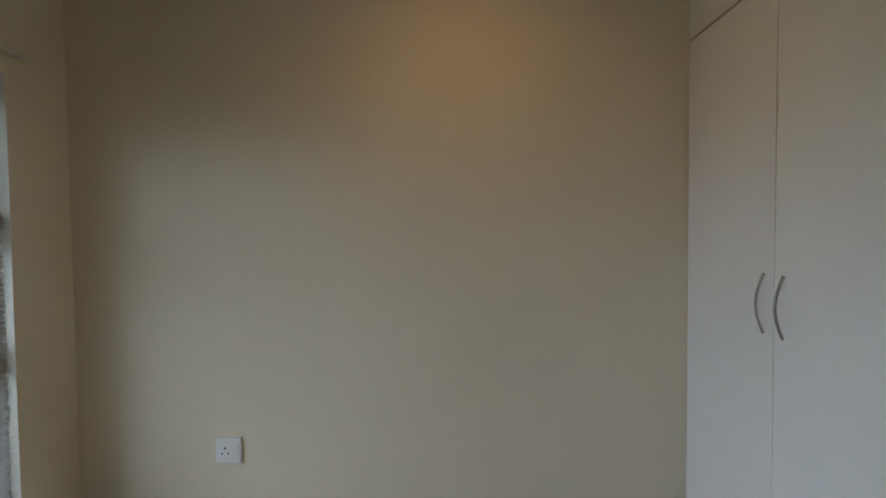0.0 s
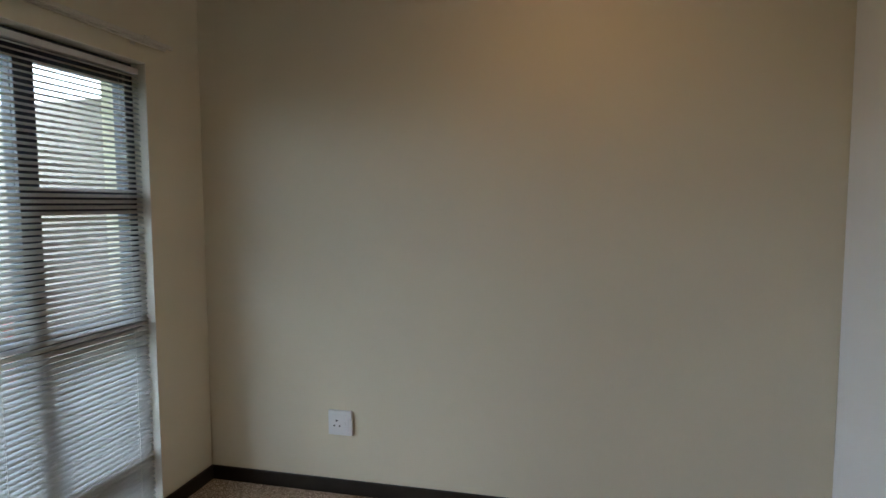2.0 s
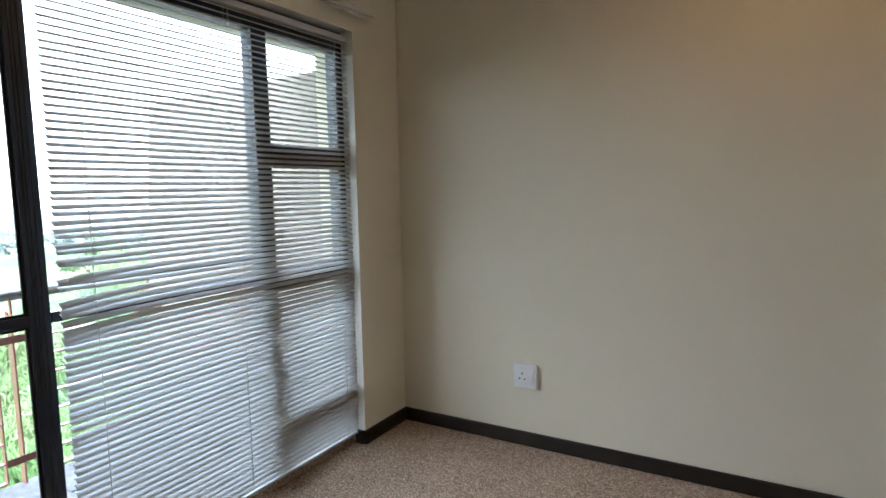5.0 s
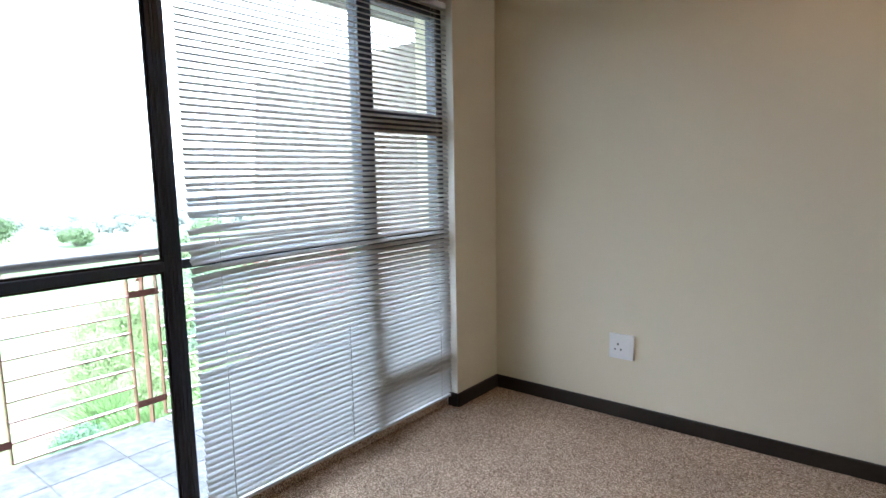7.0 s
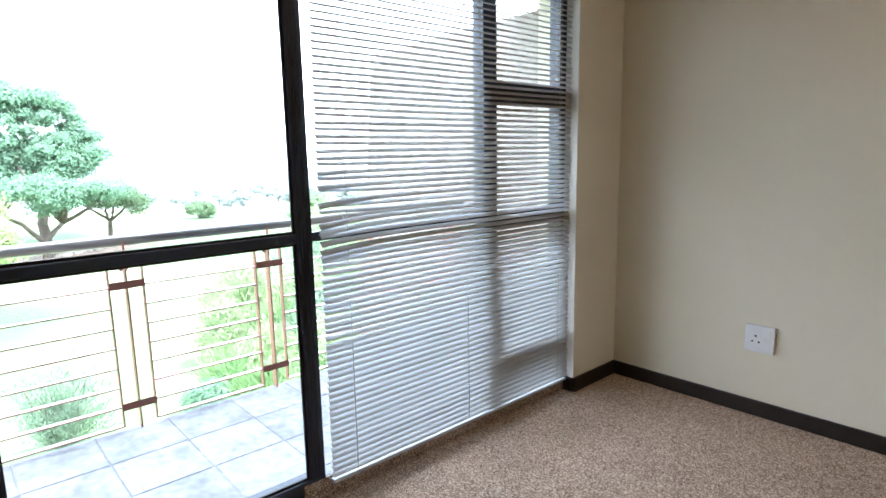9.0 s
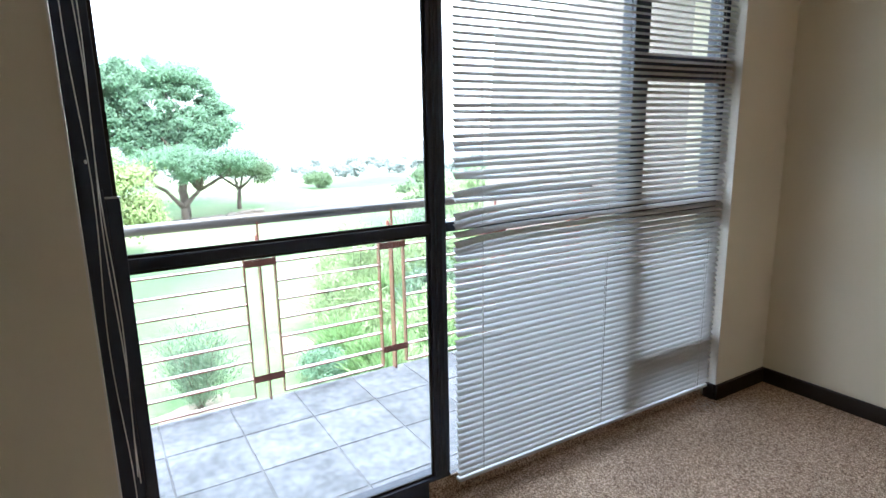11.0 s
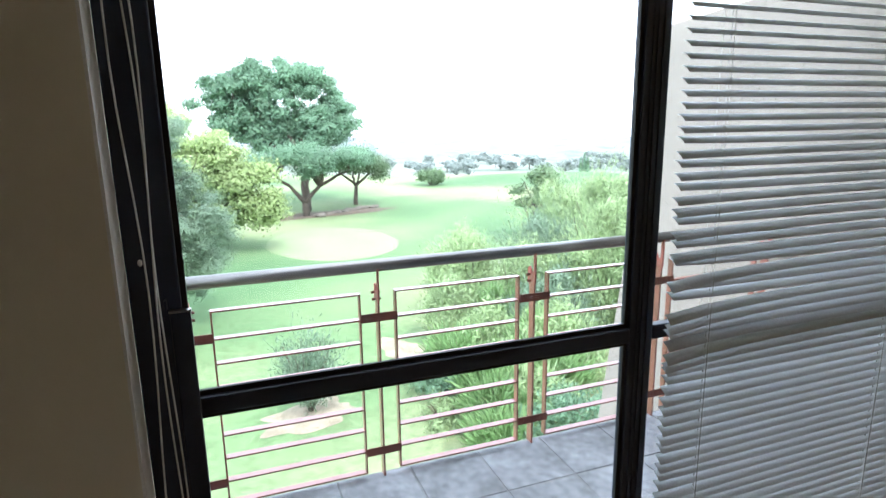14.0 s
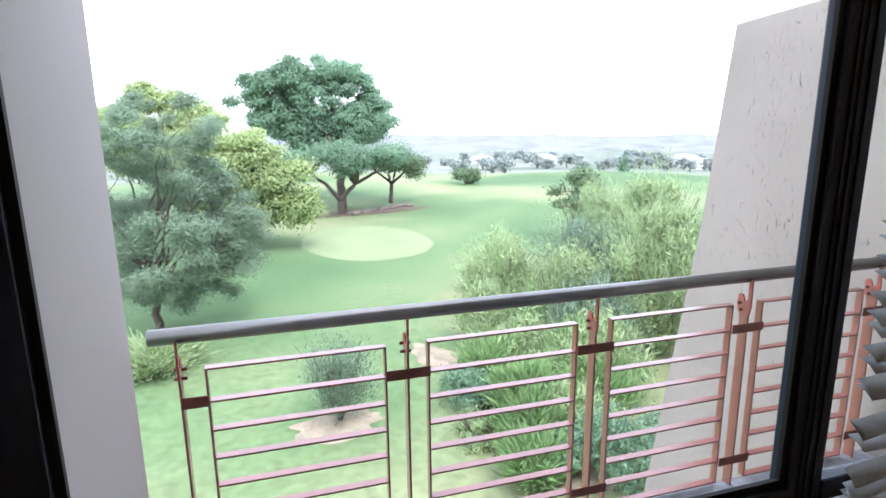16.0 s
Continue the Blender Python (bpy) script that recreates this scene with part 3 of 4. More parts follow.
add_box(bm, (OUT - 0.3, -6.0, -3.4), (OUT - 0.001, -2.931, 2.104))
add_box(bm, (OUT - 0.3, 0.361, -3.4), (OUT - 0.001, 6.0, 2.104))
add_box(bm, (OUT - 0.05, -2.93, -3.4), (OUT - 0.002, 0.10, -0.281))
setting("facade", bm, M_OUTWALL, "grey plastered house front")
bm = bmesh.new()
add_box(bm, (-0.80, -6.5, 2.105), (OUT - 0.0015, 7.0, 2.14))
setting("soffit", bm, M_SOFFIT, "grey boarded roof overhang")
bm = bmesh.new()
add_box(bm, (-0.84, -6.5, 2.085), (-0.802, 7.0, 2.26), 0.004)
setting("fascia", bm, M_FASCIA, "white painted roof fascia board")

# ---- railing ----
RX = -1.228
posts = [-2.603, -1.952, -1.291, -0.645, 0.0]


def flat(bm, y0, y1, z0, z1, x0=RX - 0.014, x1=RX + 0.014):
    add_box(bm, (x0, y0, z0), (x1, y1, z1))


GAT = (RX, -1.3, 0.0)
rl = thing("balcony_railing", GAT, "red oxide painted steel balcony railing with a grey tube handrail", "railing")
bm = bmesh.new()
add_tube(bm, [(RX, -2.673, 0.819), (RX, 0.098, 0.819)], 0.0235, 20)
place(part("handrail", bm, M_RAIL, rl, "grey galvanised tube handrail", smooth=False), GAT)
for f in rl.children[0].data.polygons:
    f.use_smooth = len(f.vertices) == 4

for k, y in enumerate(posts):
    bm = bmesh.new()
    flat(bm, y - 0.0035, y + 0.0035, BZ - 0.004, 0.715, RX - 0.02, RX + 0.02)
    post = place(part("post", bm, M_BAR, rl), GAT)
    bm = bmesh.new()
    # hooked plate that carries the handrail
    pts = [(-0.034, 0.738), (-0.035, 0.69), (-0.022, 0.668), (0.0, 0.661), (0.021, 0.672), (0.028, 0.70), (0.028, 0.812), (0.013, 0.806), (0.012, 0.727), (-0.004, 0.722), (-0.010, 0.742), (-0.023, 0.747)]
    a = [bm.verts.new((RX + px, y - 0.003, pz)) for px, pz in pts]
    b = [bm.verts.new((RX + px, y + 0.003, pz)) for px, pz in pts]
    bm.faces.new(a)
    bm.faces.new(b[::-1])
    for i in range(len(pts)):
        j = (i + 1) % len(pts)
        bm.faces.new((a[i], a[j], b[j], b[i]))
    place(part("hook_plate", bm, M_RED, rl), GAT)
    for bx, bz in ((-0.020, 0.712), (-0.012, 0.687)):
        bm = bmesh.new()
        add_tube(bm, [(RX + bx, y - 0.017, bz), (RX + bx, y + 0.017, bz)], 0.0055, 6)
        place(part("bolt", bm, M_REDDARK, rl), GAT)
    for z in (0.625, 0.075):
        y0 = y - 0.071 if k else y
        bm = bmesh.new()
        add_box(bm, (RX + 0.0205, y0, z - 0.017), (RX + 0.0255, y + 0.071, z + 0.017), 0.001)
        place(part("link_plate", bm, M_REDDARK, rl), GAT)
for y0, y1 in [(a + 0.066, b - 0.066) for a, b in zip(posts, posts[1:])]:
    bm = bmesh.new()
    flat(bm, y0 + 0.0001, y1 - 0.0001, 0.7125, 0.7180)
    pan = place(part("panel_top", bm, M_BAR, rl), GAT)
    for a, b in ((y0, y0 + 0.006), (y1 - 0.006, y1)):
        bm = bmesh.new()
        flat(bm, a, b, -0.020, 0.7125)
        part("upright", bm, M_BAR, pan)
    for i in range(1, 9):
        z = 0.709 - i * 0.0905
        bm = bmesh.new()
        flat(bm, y0 + 0.0065, y1 - 0.0065, z - 0.006, z)
        b = part("bar", bm, M_BAR, pan)

# ---- land ----
def land(x, y):
    """Height of the lawn: level by the house, a low crest, then falling to the valley."""
    d = math.hypot(x, y + 2.4)
    az = math.degrees(math.atan2(y + 2.4, -x))
    z = -3.2 + 0.10 * math.sin(x * 0.13 + 1.0) * math.cos(y * 0.11)
    k = max(0.0, min(1.0, (d - 30) / 22))
    z += k * k * (0.22 * math.sin(az * 0.22 + 0.5) - 0.12)
    # down past the crest to the valley floor, then level with the far hills' feet
    prof = ((56, 0.0), (80, -2.2), (110, -4.5), (300, -16.2), (700, -36.5), (1500, -71.0), (4300, -100.0))
    for (d0, z0), (d1, z1) in zip(prof, prof[1:]):
        if d0 < d <= d1:
            z += z0 + (z1 - z0) * (d - d0) / (d1 - d0)
    z += 0.003 * d * math.sin(az * 0.5 + d * 0.006) * min(1.0, max(0.0, d - 90) / 200)
    return z


verts, faces = [], []
rings = [0.0] + [1.2 * 1.085 ** i for i in range(1, 96)]
rings = [r for r in rings if r < 4200] + [4300.0]
NA = 120
for r in rings:
    for k in range(NA):
        a = k * math.tau / NA
        x, y = -r * math.cos(a), -2.4 + r * math.sin(a)
        verts.append((x, y, land(x, y)))
for i in range(len(rings) - 1):
    for k in range(NA):
        a, b = i * NA + k, i * NA + (k + 1) % NA
        faces.append((a, b, b + NA, a + NA))
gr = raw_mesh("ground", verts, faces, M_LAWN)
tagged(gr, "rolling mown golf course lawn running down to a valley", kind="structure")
for p in gr.data.polygons:
    p.use_smooth = True


def patch(name, cx, cy, rx, ry, turn, lift, material, label, wob=0.12, seed=1):
    """A thin sheet with an uneven outline on the lawn."""
    rr = random.Random(seed)
    ph = [rr.uniform(0, 6) for _ in range(3)]
    vs, fs = [], []
    n, m = 48, 6
    for j in range(m + 1):
        for i in range(n):
            a = i * math.tau / n
            k = (j / m) * (1 + wob * math.sin(2 * a + ph[0]) + wob * 0.6 * math.sin(5 * a + ph[1]) + wob * 0.4 * math.sin(9 * a + ph[2]))
            u, v = rx * k * math.cos(a), ry * k * math.sin(a)
            x = cx + u * math.cos(turn) - v * math.sin(turn)
            y = cy + u * math.sin(turn) + v * math.cos(turn)
            vs.append((x, y, land(x, y) + (lift if j < m else lift * 0.2)))
    for j in range(m):
        for i in range(n):
            a, b = j * n + i, j * n + (i + 1) % n
            fs.append((a, b, b + n, a + n))
    ob = raw_mesh(name, vs, fs, material)
    for p in ob.data.polygons:
        p.use_smooth = True
    return tagged(ob, label, kind="structure")


patch("putting_green", -22.4, 1.35, 3.4, 2.6, 0.05, 0.035, M_GREEN, "pale closely mown putting green on the lawn", 0.015, 3)
patch("soil_bed", -29.7, 1.7, 0.9, 4.2, 0.1, 0.06, M_MULCH, "dark brown mulched bed under the umbrella tree", 0.12, 5)
patch("soil_bed", -7.9, -1.55, 0.42, 0.85, 0.2, 0.03, M_SOIL, "bare sandy soil round a wispy shrub", 0.2, 7)
patch("soil_bed", -9.6, 1.02, 1.1, 0.55, 0.5, 0.05, M_SOIL, "bare sandy soil beside the shrubbery", 0.22, 8)
patch("soil_bed", -6.24, 1.49, 0.9, 0.9, 0.1, 0.05, M_SOIL, "bare sandy soil at the foot of the fin wall", 0.2, 9)


def leaves(name, clumps, n, size, material, parent, seed, shape=1.0, droop=0.0):
    """Many small leaves in rough clumps: (centre, radii)."""
    rr = np.random.default_rng(seed)
    vol = np.array([c[1][0] * c[1][1] * c[1][2] for c in clumps]) ** 0.7
    pick = rr.choice(len(clumps), n, p=vol / vol.sum())
    cen = np.array([c[0] for c in clumps])[pick]
    rad = np.array([c[1] for c in clumps])[pick]
    d = rr.normal(size=(n, 3))
    p = cen + d * rad * 0.52
    # leaves face outwards and up from their clump, so that each clump shades as a tuft
    nor = d * 0.9 + np.array([0, 0, 0.8]) + rr.normal(size=(n, 3)) * 0.55
    nor /= np.linalg.norm(nor, axis=1)[:, None]
    a = np.cross(nor, rr.normal(size=(n, 3))) + np.array([0, 0, droop])
    a /= np.linalg.norm(a, axis=1)[:, None]
    b = np.cross(nor, a)
    b /= np.linalg.norm(b, axis=1)[:, None]
    s = size * rr.uniform(0.6, 1.4, n)[:, None]
    a, b = a * s * shape, b * s / shape * 0.55
    v = np.stack([p - a, p + b, p + a, p - b], axis=1).reshape(-1, 3)
    f = np.arange(4 * n).reshape(-1, 4)
    me = bpy.data.meshes.new(name)
    me.from_pydata(v.tolist(), [], f.tolist())
    me.materials.append(material)
    ob = new(name, me)
    ob.parent = parent
    ob["kind"] = "stuff"
    return ob


def limb(bm, a, b, r0, r1, rr, wig=0.08):
    a, b = Vector(a), Vector(b)
    L = (b - a).length
    pts = [a.lerp(b, i / 5) + Vector((rr.uniform(-1, 1), rr.uniform(-1, 1), rr.uniform(-0.5, 0.5))) * (wig * L * (0 < i < 5) * 0.5) for i in range(6)]
    add_tube(bm, pts, r0, 7, r1)


def tree(name, at, label, limbs, trunk_r, clumps, n, size, material, seed, category="tree", shape=1.0, droop=0.0, group="", size_of=1.0):
    """Trunk and limbs as (from, to, radius, radius), all relative to the foot; clumps are relative too."""
    rr = random.Random(seed)
    z = land(at[0], at[1]) - 0.05
    t = thing(name, (at[0], at[1], z), label, category, group)
    t.scale = (size_of, size_of, size_of)
    bm = bmesh.new()
    for a, b, r0, r1 in limbs:
        limb(bm, a, b, r0, r1, rr)
    for c, rad in clumps[:40]:
        # twigs towards each clump from the nearest limb end
        best = min(limbs, key=lambda l: (Vector(l[1]) - Vector(c)).length)
        limb(bm, best[1], Vector(best[1]).lerp(Vector(c), 0.9), best[3], best[3] * 0.3, rr, 0.15)
    part("trunk", bm, M_BARK, t, smooth=True)
    leaves("crown", clumps, n, size, material, t, seed, shape, droop)
    return t


def cloud(rr, centre, radii, n, r):
    """n clump centres spread over the skin of an ellipsoid."""
    out = []
    for i in range(n):
        d = Vector((rr.gauss(0, 1), rr.gauss(0, 1), rr.gauss(0, 1))).normalized()
        k = rr.uniform(0.3, 1.0) ** 0.6
        s = r * rr.uniform(0.6, 1.25)
        out.append((tuple(centre[i2] + d[i2] * radii[i2] * k for i2 in range(3)), (s, s, s * 0.62)))
    return out


# large umbrella tree beyond the green: a high rounded crown and a low flat one
rr = random.Random(11)
cl = cloud(rr, (-3.0, -0.55, 5.2), (2.5, 3.7, 2.3), 200, 0.48) + cloud(rr, (-3.0, -0.4, 7.0), (1.6, 2.3, 0.8), 22, 0.5)
cl += cloud(rr, (-2.4, -0.4, 3.7), (1.6, 2.6, 0.9), 40, 0.5)
cl += cloud(rr, (-1.6, 1.0, 4.2), (1.3, 2.4, 1.0), 20, 0.65) + cloud(rr, (-2.5, -4.2, 6.0), (1.0, 1.1, 1.0), 9, 0.5) + cloud(rr, (-3.0, -3.0, 4.4), (1.2, 1.3, 0.8), 12, 0.6)
tree("large_shade_tree", (-31.26, 1.52), "tall spreading tree with a dense deep green crown and forked trunk",
     [((0, 0, 0), (-0.6, 0.1, 2.2), 0.24, 0.18), ((-0.6, 0.1, 2.2), (-2.5, -3.0, 4.6), 0.2, 0.1), ((-0.6, 0.1, 2.2), (-2.4, 1.0, 4.8), 0.2, 0.1), ((-0.6, 0.1, 2.2), (-2.8, 0.1, 6.0), 0.16, 0.06)], 0.3,
     cl, 155000, 0.064, M_LEAF_DEEP, 11, size_of=1.10)
rr = random.Random(12)
cl = cloud(rr, (0.0, 0.6, 2.75), (1.6, 2.9, 0.55), 26, 0.62)
tree("umbrella_tree", (-29.3, 1.26), "low flat-topped umbrella tree with a dark forked trunk",
     [((0, 0, -0.1), (0, -0.05, 0.75), 0.17, 0.15), ((0, -0.05, 0.75), (0.2, -1.3, 2.1), 0.11, 0.06), ((0, -0.05, 0.75), (-0.2, 0.7, 1.5), 0.11, 0.09), ((-0.2, 0.7, 1.5), (0, 2.2, 2.3), 0.09, 0.05)], 0.24,
     cl, 40000, 0.05, M_LEAF_DEEP, 12, size_of=1.07)
rr = random.Random(13)
cl = cloud(rr, (0.0, 0.4, 2.2), (1.5, 2.0, 0.55), 18, 0.6)
tree("umbrella_tree", (-32.64, 4.53), "smaller flat-topped umbrella tree on the far side of the green",
     [((0, 0, -0.1), (0.05, 0.05, 1.1), 0.13, 0.1), ((0.05, 0.05, 1.1), (0, -0.9, 1.9), 0.08, 0.04), ((0.05, 0.05, 1.1), (0, 1.2, 2.0), 0.08, 0.04)], 0.1,
     cl, 14000, 0.055, M_LEAF_OLIVE, 13, size_of=1.07)
# stones under the umbrella tree
rr = random.Random(14)
for i in range(16):
    y = 1.7 + i * 0.24
    x = -29.0 - 0.15 * i + rr.uniform(-0.2, 0.2)
    bm = bmesh.new()
    bmesh.ops.create_icosphere(bm, subdivisions=2, radius=1)
    for v in bm.verts:
        v.co *= 1 + 0.25 * noise.noise(v.co * 1.7 + Vector((i, 0, 0)))
    sx = rr.uniform(0.12, 0.24)
    bmesh.ops.scale(bm, vec=(sx, sx * 1.2, sx * 0.7), verts=bm.verts)
    s = part("stone", bm, M_STONE, smooth=True)
    s.location = (x, y, land(x, y) + sx * 0.35)
    tagged(s, "rough brown stone edging the soil bed", "stone", "stones under the umbrella tree")

# lime green tree and grey-green thorn tree beside the side wall
rr = random.Random(15)
cl = cloud(rr, (0, -0.2, 2.9), (2.0, 2.2, 1.9), 70, 0.46) + cloud(rr, (0.6, 1.7, 2.0), (1.2, 1.3, 1.3), 18, 0.55)
tree("lime_green_tree", (-23.03, -3.79), "rounded tree with hanging lime green foliage at the lawn's edge",
     [((0, 0, -0.1), (0, 0, 1.6), 0.2, 0.14), ((0, 0, 1.6), (0.2, 1.0, 3.0), 0.1, 0.05), ((0, 0, 1.6), (-0.2, -1.0, 3.4), 0.1, 0.05)], 0.2,
     cl, 70000, 0.06, M_LEAF_LIME, 15, droop=-0.6, size_of=1.06)
rr = random.Random(16)
cl = cloud(rr, (0, -0.4, 4.0), (2.2, 2.6, 1.7), 70, 0.55)
tree("lime_green_tree", (-27.92, -6.93), "tall lime green tree behind the grey thorn tree",
     [((0, 0, -0.1), (0, 0, 3.0), 0.24, 0.16), ((0, 0, 3.0), (0.2, 1.0, 4.0), 0.12, 0.05), ((0, 0, 3.0), (-0.2, -1.0, 4.4), 0.12, 0.05)], 0.2,
     cl, 45000, 0.06, M_LEAF_LIME, 16, size_of=1.12)
rr = random.Random(17)
cl = cloud(rr, (0, 0.7, 2.3), (1.6, 2.0, 1.7), 110, 0.33) + cloud(rr, (0.0, 0.3, 4.3), (1.3, 1.6, 0.9), 46, 0.24)
tw = [((0, 0, -0.1), (0, 0.05, 1.3), 0.10, 0.07)]
for i in range(16):
    a = rr.uniform(0, math.tau)
    L = rr.uniform(0.8, 1.7)
    tw.append(((0, 0.05, 0.9 + i * 0.1), (L * math.cos(a) * 0.9, 0.3 + L * math.sin(a) * 1.1, 1.9 + i * 0.14 + rr.uniform(0, 1.0)), 0.03, 0.006))
    tw.append((tw[-1][1], (tw[-1][1][0] + rr.uniform(-0.5, 0.5), tw[-1][1][1] + rr.uniform(-0.5, 0.5), tw[-1][1][2] + rr.uniform(0.3, 1.1)), 0.010, 0.003))
tree("thorn_tree", (-13.65, -4.97), "grey-green feathery thorn tree with bare upper twigs", tw, 0.1, cl, 110000, 0.027, M_LEAF_GREY, 17, shape=1.9, size_of=1.04)

# shrubs
def shrub(at, r, h, material, label, n, size, seed, shape=1.3, group=""):
    rr = random.Random(seed)
    cl = cloud(rr, (0, 0, h * 0.5), (r * 0.75, r * 0.75, h * 0.42), 16, r * 0.36)
    stems = []
    for i in range(7):
        a = rr.uniform(0, math.tau)
        stems.append(((rr.uniform(-0.05, 0.05), rr.uniform(-0.05, 0.05), 0), (r * 0.5 * math.cos(a), r * 0.5 * math.sin(a), h * rr.uniform(0.6, 0.9)), 0.02, 0.006))
    return tree("shrub", at, label, stems, 0.03, cl, n, size, material, seed, "shrub", shape, 0.8, group)


def wispy(at, r, h, material, label, n, seed, blade=0.30, name="wispy_shrub"):
    """Upright fine stalks with narrow leaves that fan out from the foot."""
    rr = np.random.default_rng(seed)
    z = land(at[0], at[1]) - 0.03
    t = thing(name, (at[0], at[1], z), label, "shrub")
    S = int(40 + 60 * r)
    sa = rr.uniform(0, math.tau, S)
    sl = rr.uniform(0.0, 1.0, S) ** 0.7
    hh = h * rr.uniform(0.55, 1.12, S)
    which = rr.integers(0, S, n)
    a, lean, tall = sa[which], sl[which], hh[which]
    k = rr.uniform(0.15, 1.0, n) ** 0.8
    p = np.stack([r * lean * k * np.cos(a), r * lean * k * np.sin(a), tall * k * (1 - 0.3 * lean * k)], axis=1)
    p += rr.normal(size=(n, 3)) * (0.02 + 0.09 * r)
    d = np.stack([r * lean * np.cos(a) * 1.2, r * lean * np.sin(a) * 1.2, tall], axis=1)
    d += rr.normal(size=(n, 3)) * h * 0.36
    d /= np.linalg.norm(d, axis=1)[:, None]
    s = np.cross(d, rr.normal(size=(n, 3)))
    s /= np.linalg.norm(s, axis=1)[:, None]
    L = blade * rr.uniform(0.4, 1.0, n)[:, None]
    w = 0.005 + 0.03 * blade
    v = np.stack([p - s * w * 0.5, p + d * L * 0.6 + s * w, p + d * L, p + d * L * 0.5 - s * w], axis=1).reshape(-1, 3)
    me = bpy.data.meshes.new("foliage")
    me.from_pydata(v.tolist(), [], np.arange(4 * n).reshape(-1, 4).tolist())
    me.materials.append(material)
    ob = new("foliage", me)
    ob.parent = t
    ob["kind"] = "stuff"
    bm = bmesh.new()
    r2 = random.Random(seed)
    for i in range(12):
        b = r2.uniform(0, math.tau)
        limb(bm, (0, 0, 0), (r * 0.6 * math.cos(b), r * 0.6 * math.sin(b), h * 0.8), 0.012, 0.004, r2)
    part("stems", bm, M_BARK, t)
    return t


wispy((-8.01, -1.49), 0.62, 1.5, M_LEAF_GREY, "wispy pale green shrub standing in bare soil on the lawn", 6500, 21, 0.12)
specs = [(-12.8, 5.95, 1.7, 3.2, 14000), (-11.12, 4.67, 1.5, 2.7, 14000), (-10.87, 6.24, 1.6, 3.7, 14000), (-8.88, 4.98, 1.5, 3.3, 14000), (-11.79, 2.78, 1.1, 2.1, 10000),
         (-9.92, 3.57, 1.2, 2.1, 11000), (-10.26, 1.95, 0.9, 1.3, 8000), (-8.49, 3.21, 1.0, 1.8, 9000), (-7.48, 2.66, 0.9, 1.5, 9000), (-14.23, 3.7, 1.1, 1.6, 8000), (-6.25, 1.63, 0.7, 0.8, 6000), (-8.81, 2.06, 0.7, 1.0, 6000)]
for i, (x, y, r, h, n) in enumerate(specs):
    m = M_LEAF_GREY if i in (1, 7) else M_LEAF_FRESH
    t = wispy((x, y), r, h, m, ("feathery fresh green shrub beside the fin wall", "feathery grey-green shrub in the shrubbery")[i in (1, 7)], int(n * 0.6), 30 + i, 0.17, "feathery_shrub")
    rr = random.Random(300 + i)
    cl = []
    for k in range(34):
        a, u, v = rr.uniform(0, math.tau), rr.random() ** 0.5, rr.uniform(0.12, 1.0)
        q = r * 0.85 * u * (0.45 + 0.55 * math.sin(math.pi * min(1.0, v + 0.15)))
        s = 0.20 + 0.10 * rr.random()
        cl.append(((q * math.cos(a), q * math.sin(a), h * v * (1 - 0.22 * u)), (s, s, s * 1.25)))
    leaves("leafage", cl, int(n * 1.5), 0.042, m, t, 400 + i, 1.9, 0.9)
for i, (x, y, r, h, m) in enumerate([(-7.89, 0.73, 0.6, 0.7, M_LEAF_DEEP), (-6.86, 0.36, 0.45, 0.5, M_LEAF_FRESH), (-6.56, 1.33, 0.6, 0.7, M_LEAF_DEEP), (-5.63, 1.06, 0.5, 0.8, M_LEAF_DEEP), (-5.23, 1.93, 0.8, 1.2, M_LEAF_DEEP), (-7.27, 1.8, 0.7, 0.8, M_LEAF_OLIVE), (-8.51, 1.69, 0.8, 0.8, M_LEAF_FRESH)]):
    shrub((x, y), r, h, m, "leafy low green shrub growing below the balcony", 7000, 0.026, 50 + i)
rr = random.Random(60)
cl = cloud(rr, (0, 0, 1.9), (1.2, 1.2, 0.9), 26, 0.4)
tree("olive_tree", (-19.42, 8.95), "small upright olive green tree rising behind the shrubs", [((0, 0, -0.1), (0, 0, 1.4), 0.07, 0.04), ((0, 0, 1.4), (0.1, 0.4, 2.4), 0.04, 0.02), ((0, 0, 1.4), (-0.1, -0.4, 2.4), 0.04, 0.02)], 0.1, cl, 6000, 0.07, M_LEAF_OLIVE, 60, shape=1.3)
shrub((-42.19, 12.55), 1.3, 1.5, M_LEAF_OLIVE, "round bush alone on the far lawn", 2500, 0.10, 61)

# tufts of long grass below the side wall
wispy((-11.15, -4.69), 0.9, 0.5, M_LEAF_FRESH, "tuft of long fresh grass at the foot of the thorn tree", 5000, 70, 0.3, "grass_tuft")

for i, (x, y, r, h, n) in enumerate([(-7.0, 1.25, 0.55, 0.95, 5000), (-6.3, 1.05, 0.5, 0.8, 5000), (-7.9, 2.6, 0.6, 1.1, 6000), (-6.9, 2.3, 0.55, 0.9, 5000), (-8.6, 1.35, 0.6, 0.7, 5000), (-5.6, 0.75, 0.45, 0.6, 4000), (-9.6, 2.7, 0.6, 1.2, 6000)]):
    wispy((x, y), r, h, M_LEAF_GRASS, "tall tuft of bright long grass in the bed below the balcony", n, 700 + i, 0.34, "grass_tuft")

# far trees on the crest and down the valley, paled in colour for haze
def bearing(az, d):
    a = radians(az)
    return d * math.cos(a) + 0.3, d * math.sin(a) - 2.4


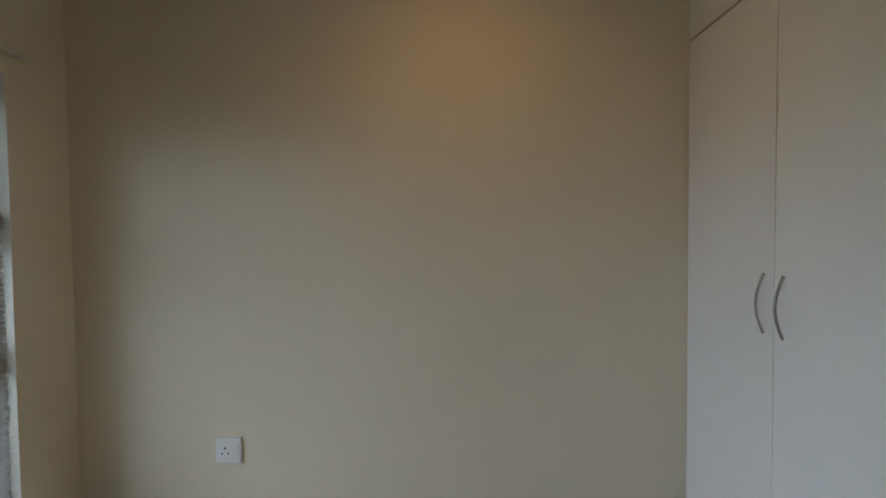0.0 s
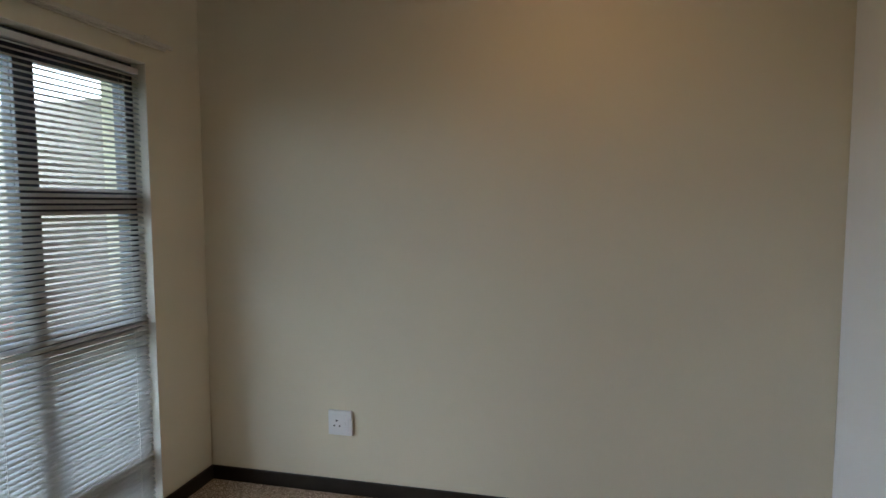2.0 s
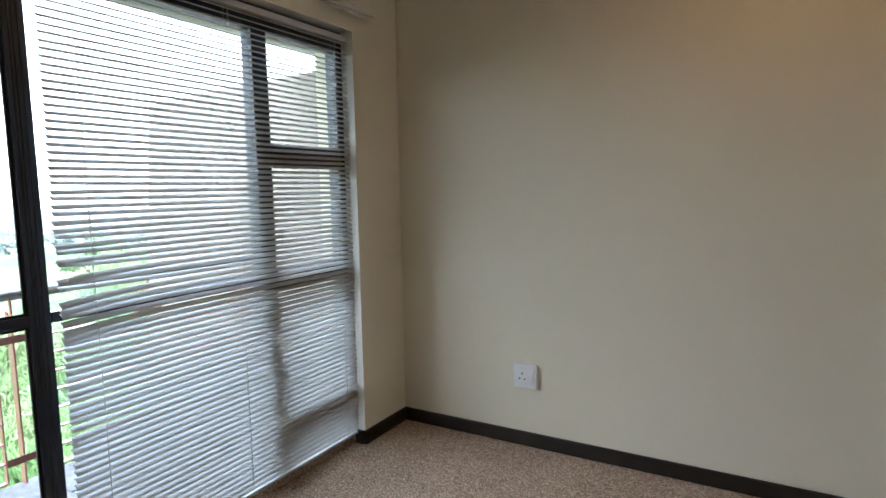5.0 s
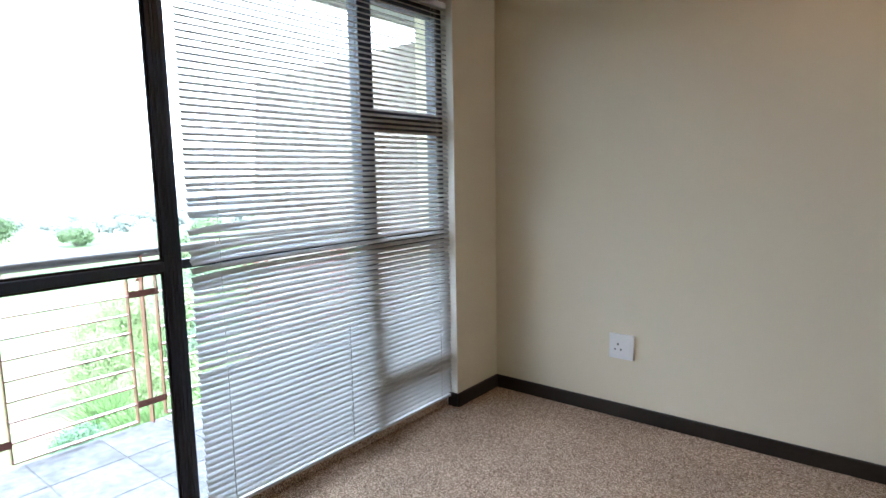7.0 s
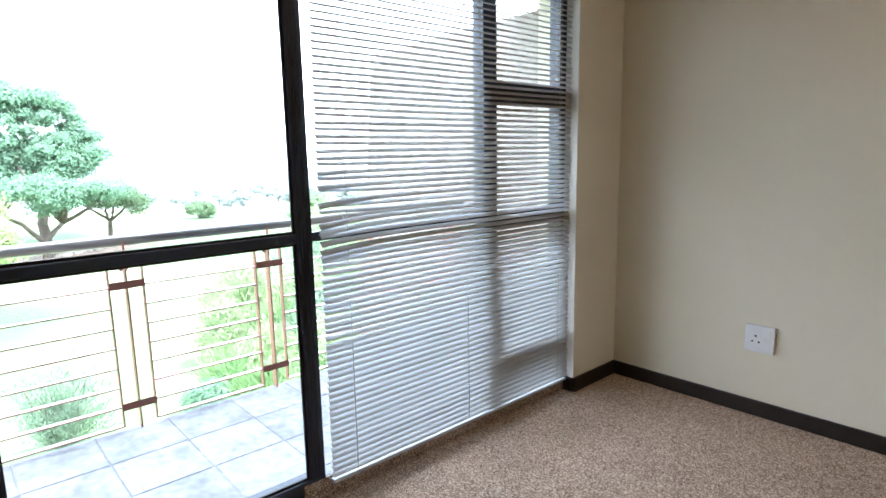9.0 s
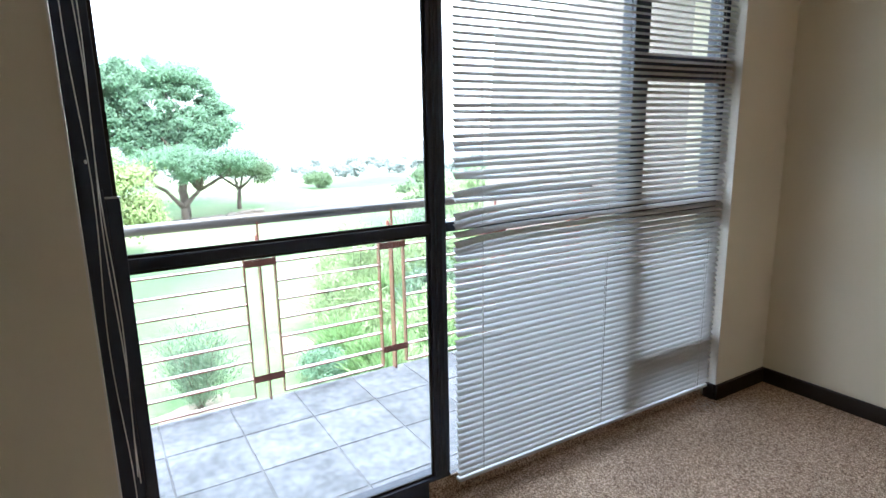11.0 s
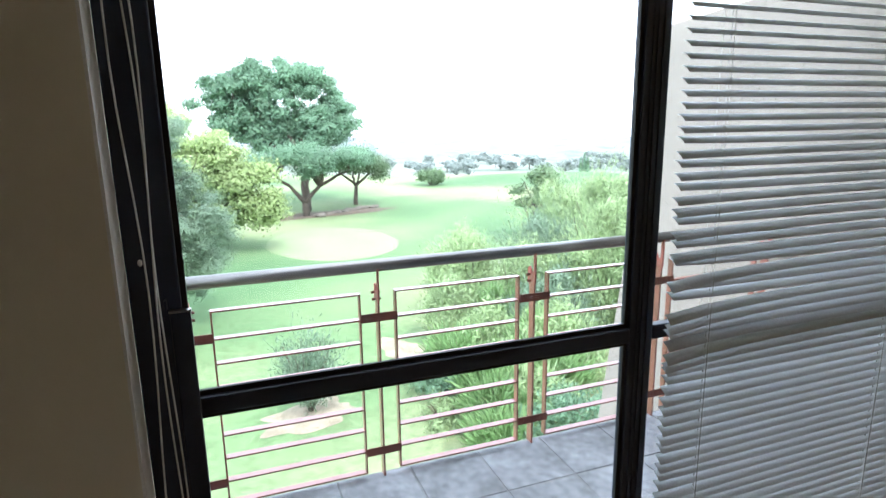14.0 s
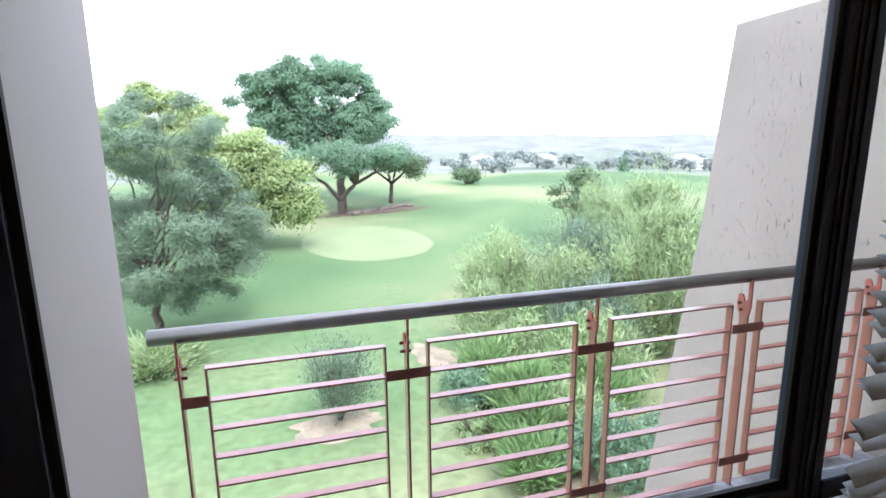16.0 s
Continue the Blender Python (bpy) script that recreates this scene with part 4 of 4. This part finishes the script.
rr = random.Random(80)
for i in range(80):
    az = rr.uniform(137, 166)
    d = rr.choice((110, 150, 200, 260, 340, 420)) * rr.uniform(0.9, 1.1)
    x, y = bearing(az, d)
    s = 0.7 + d / 100 * rr.uniform(0.28, 0.65)
    cl = cloud(rr, (0, 0, s * 1.1), (s * 1.1, s * 1.3, s * 0.7), 7, s * 0.7)
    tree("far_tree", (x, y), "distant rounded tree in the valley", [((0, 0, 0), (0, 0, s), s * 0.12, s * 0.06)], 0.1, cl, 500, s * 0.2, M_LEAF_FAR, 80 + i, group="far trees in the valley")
AZC = 145.8
for az, d, h in ((AZC, 90, 3.0), (AZC + 0.35, 90, 2.2), (AZC - 0.3, 90, 2.3)):
    x, y = bearing(az, d)
    cl = [((0, 0, h * (0.2 + 0.1 * k)), (0.28 * (1 - k / 10), 0.28 * (1 - k / 10), h * 0.12)) for k in range(9)]
    tree("cypress", (x, y), "slim dark cypress on the far skyline", [((0, 0, 0), (0, 0, h * 0.8), 0.08, 0.02)], 0.1, cl, 900, 0.13, M_LEAF_DEEP, int(az * 10), group="far cypresses")


def far_house(az, d, w, h, turn):
    x, y = bearing(az, d)
    z = land(x, y)
    t = thing("far_house", (x, y, z), "distant white-walled house with a low grey roof", "house", "far houses")
    t.rotation_euler = (0, 0, radians(turn))
    box_part("wall", (-w / 2, -w / 2, -1.0), (w / 2, w / 2, h), M_FASCIA, t)
    bm = bmesh.new()
    o = w / 2 + 0.4
    vs = [bm.verts.new(p) for p in ((-o, -o, h), (o, -o, h), (o, o, h), (-o, o, h), (-w * 0.2, 0, h + w * 0.2), (w * 0.2, 0, h + w * 0.2))]
    for f in ((0, 1, 5, 4), (1, 2, 5), (2, 3, 4, 5), (3, 0, 4), (3, 2, 1, 0)):
        bm.faces.new([vs[i] for i in f])
    part("roof", bm, M_SOFFIT, t)
    for wx in (-w * 0.28, 0.0, w * 0.28):
        for sy in (-1, 1):
            box_part("window", (wx - w * 0.07, sy * (w / 2 + 0.02) - 0.03, h * 0.4), (wx + w * 0.07, sy * (w / 2 + 0.02) + 0.03, h * 0.75), M_FRAME, t)


for az, d, w, h, turn in ((140.6, 150, 6, 2.4, 20), (153.3, 230, 8, 2.4, 40), (159.2, 330, 9, 3, 10)):
    far_house(az, d, w, h, turn)

# far hills; the haze over them is only in their colour
def ridge(d, base, tops, seed, label):
    vs, fs = [], []
    n = 160
    for i in range(n + 1):
        az = 90 + 180 * i / n
        x, y = bearing(az, d)
        h = tops + 9 * math.sin(az * 0.09 + seed) + 7 * noise.noise(Vector((az * 0.12, seed, 0))) + 3 * noise.noise(Vector((az * 0.6, seed, 3)))
        x2, y2 = bearing(az, d * 1.35)
        vs += [(x, y, base), (x * 0.5 + x2 * 0.5, y * 0.5 + y2 * 0.5, h), (x2, y2, base)]
    for i in range(n):
        a = i * 3
        fs += [(a, a + 3, a + 4, a + 1), (a + 1, a + 4, a + 5, a + 2)]
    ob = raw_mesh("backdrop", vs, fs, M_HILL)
    for p in ob.data.polygons:
        p.use_smooth = True
    return tagged(ob, label, kind="structure")


ridge(1500, -80, -62, 1.0, "hills beyond the valley, blue-grey haze put into their colour")
ridge(2300, -90, -54, 4.0, "far range of hills, made pale in colour to stand for haze")

# ---- balcony tiles, last ----
rt = random.Random(5)
TW, TL = 0.30, 0.30
row = 0
for iy in range(10):
    y0 = -2.74 + iy * TW
    for ix in range(5):
        x1 = -0.04 - ix * TL
        a, b = max(x1 - TL, EDGE + 0.004), min(x1, OUT - 0.003)
        c, d = max(y0, -2.693), min(y0 + TW, 0.099)
        if b - a < 0.05 or d - c < 0.03:
            continue
        g = 0.0018
        z = rt.uniform(-0.001, 0.001)
        vs = []
        for zz, ins in ((-0.02, 0.0), (z - 0.003, 0.0), (z, 0.0035)):
            for px, py in ((a + g + ins, c + g + ins), (b - g - ins, c + g + ins), (b - g - ins, d - g - ins), (a + g + ins, d - g - ins)):
                vs.append((px + rt.uniform(-0.001, 0.001) - (a + b) / 2, py + rt.uniform(-0.001, 0.001) - (c + d) / 2, zz))
        fs = [(8, 9, 10, 11)] + [(k + i, k + (i + 1) % 4, k + 4 + (i + 1) % 4, k + 4 + i) for k in (0, 4) for i in range(4)]
        t = raw_mesh("tile", vs, fs, M_SLATE, bpy.data.objects["balcony_bed"])
        t.location = ((a + b) / 2, (c + d) / 2, BZ)
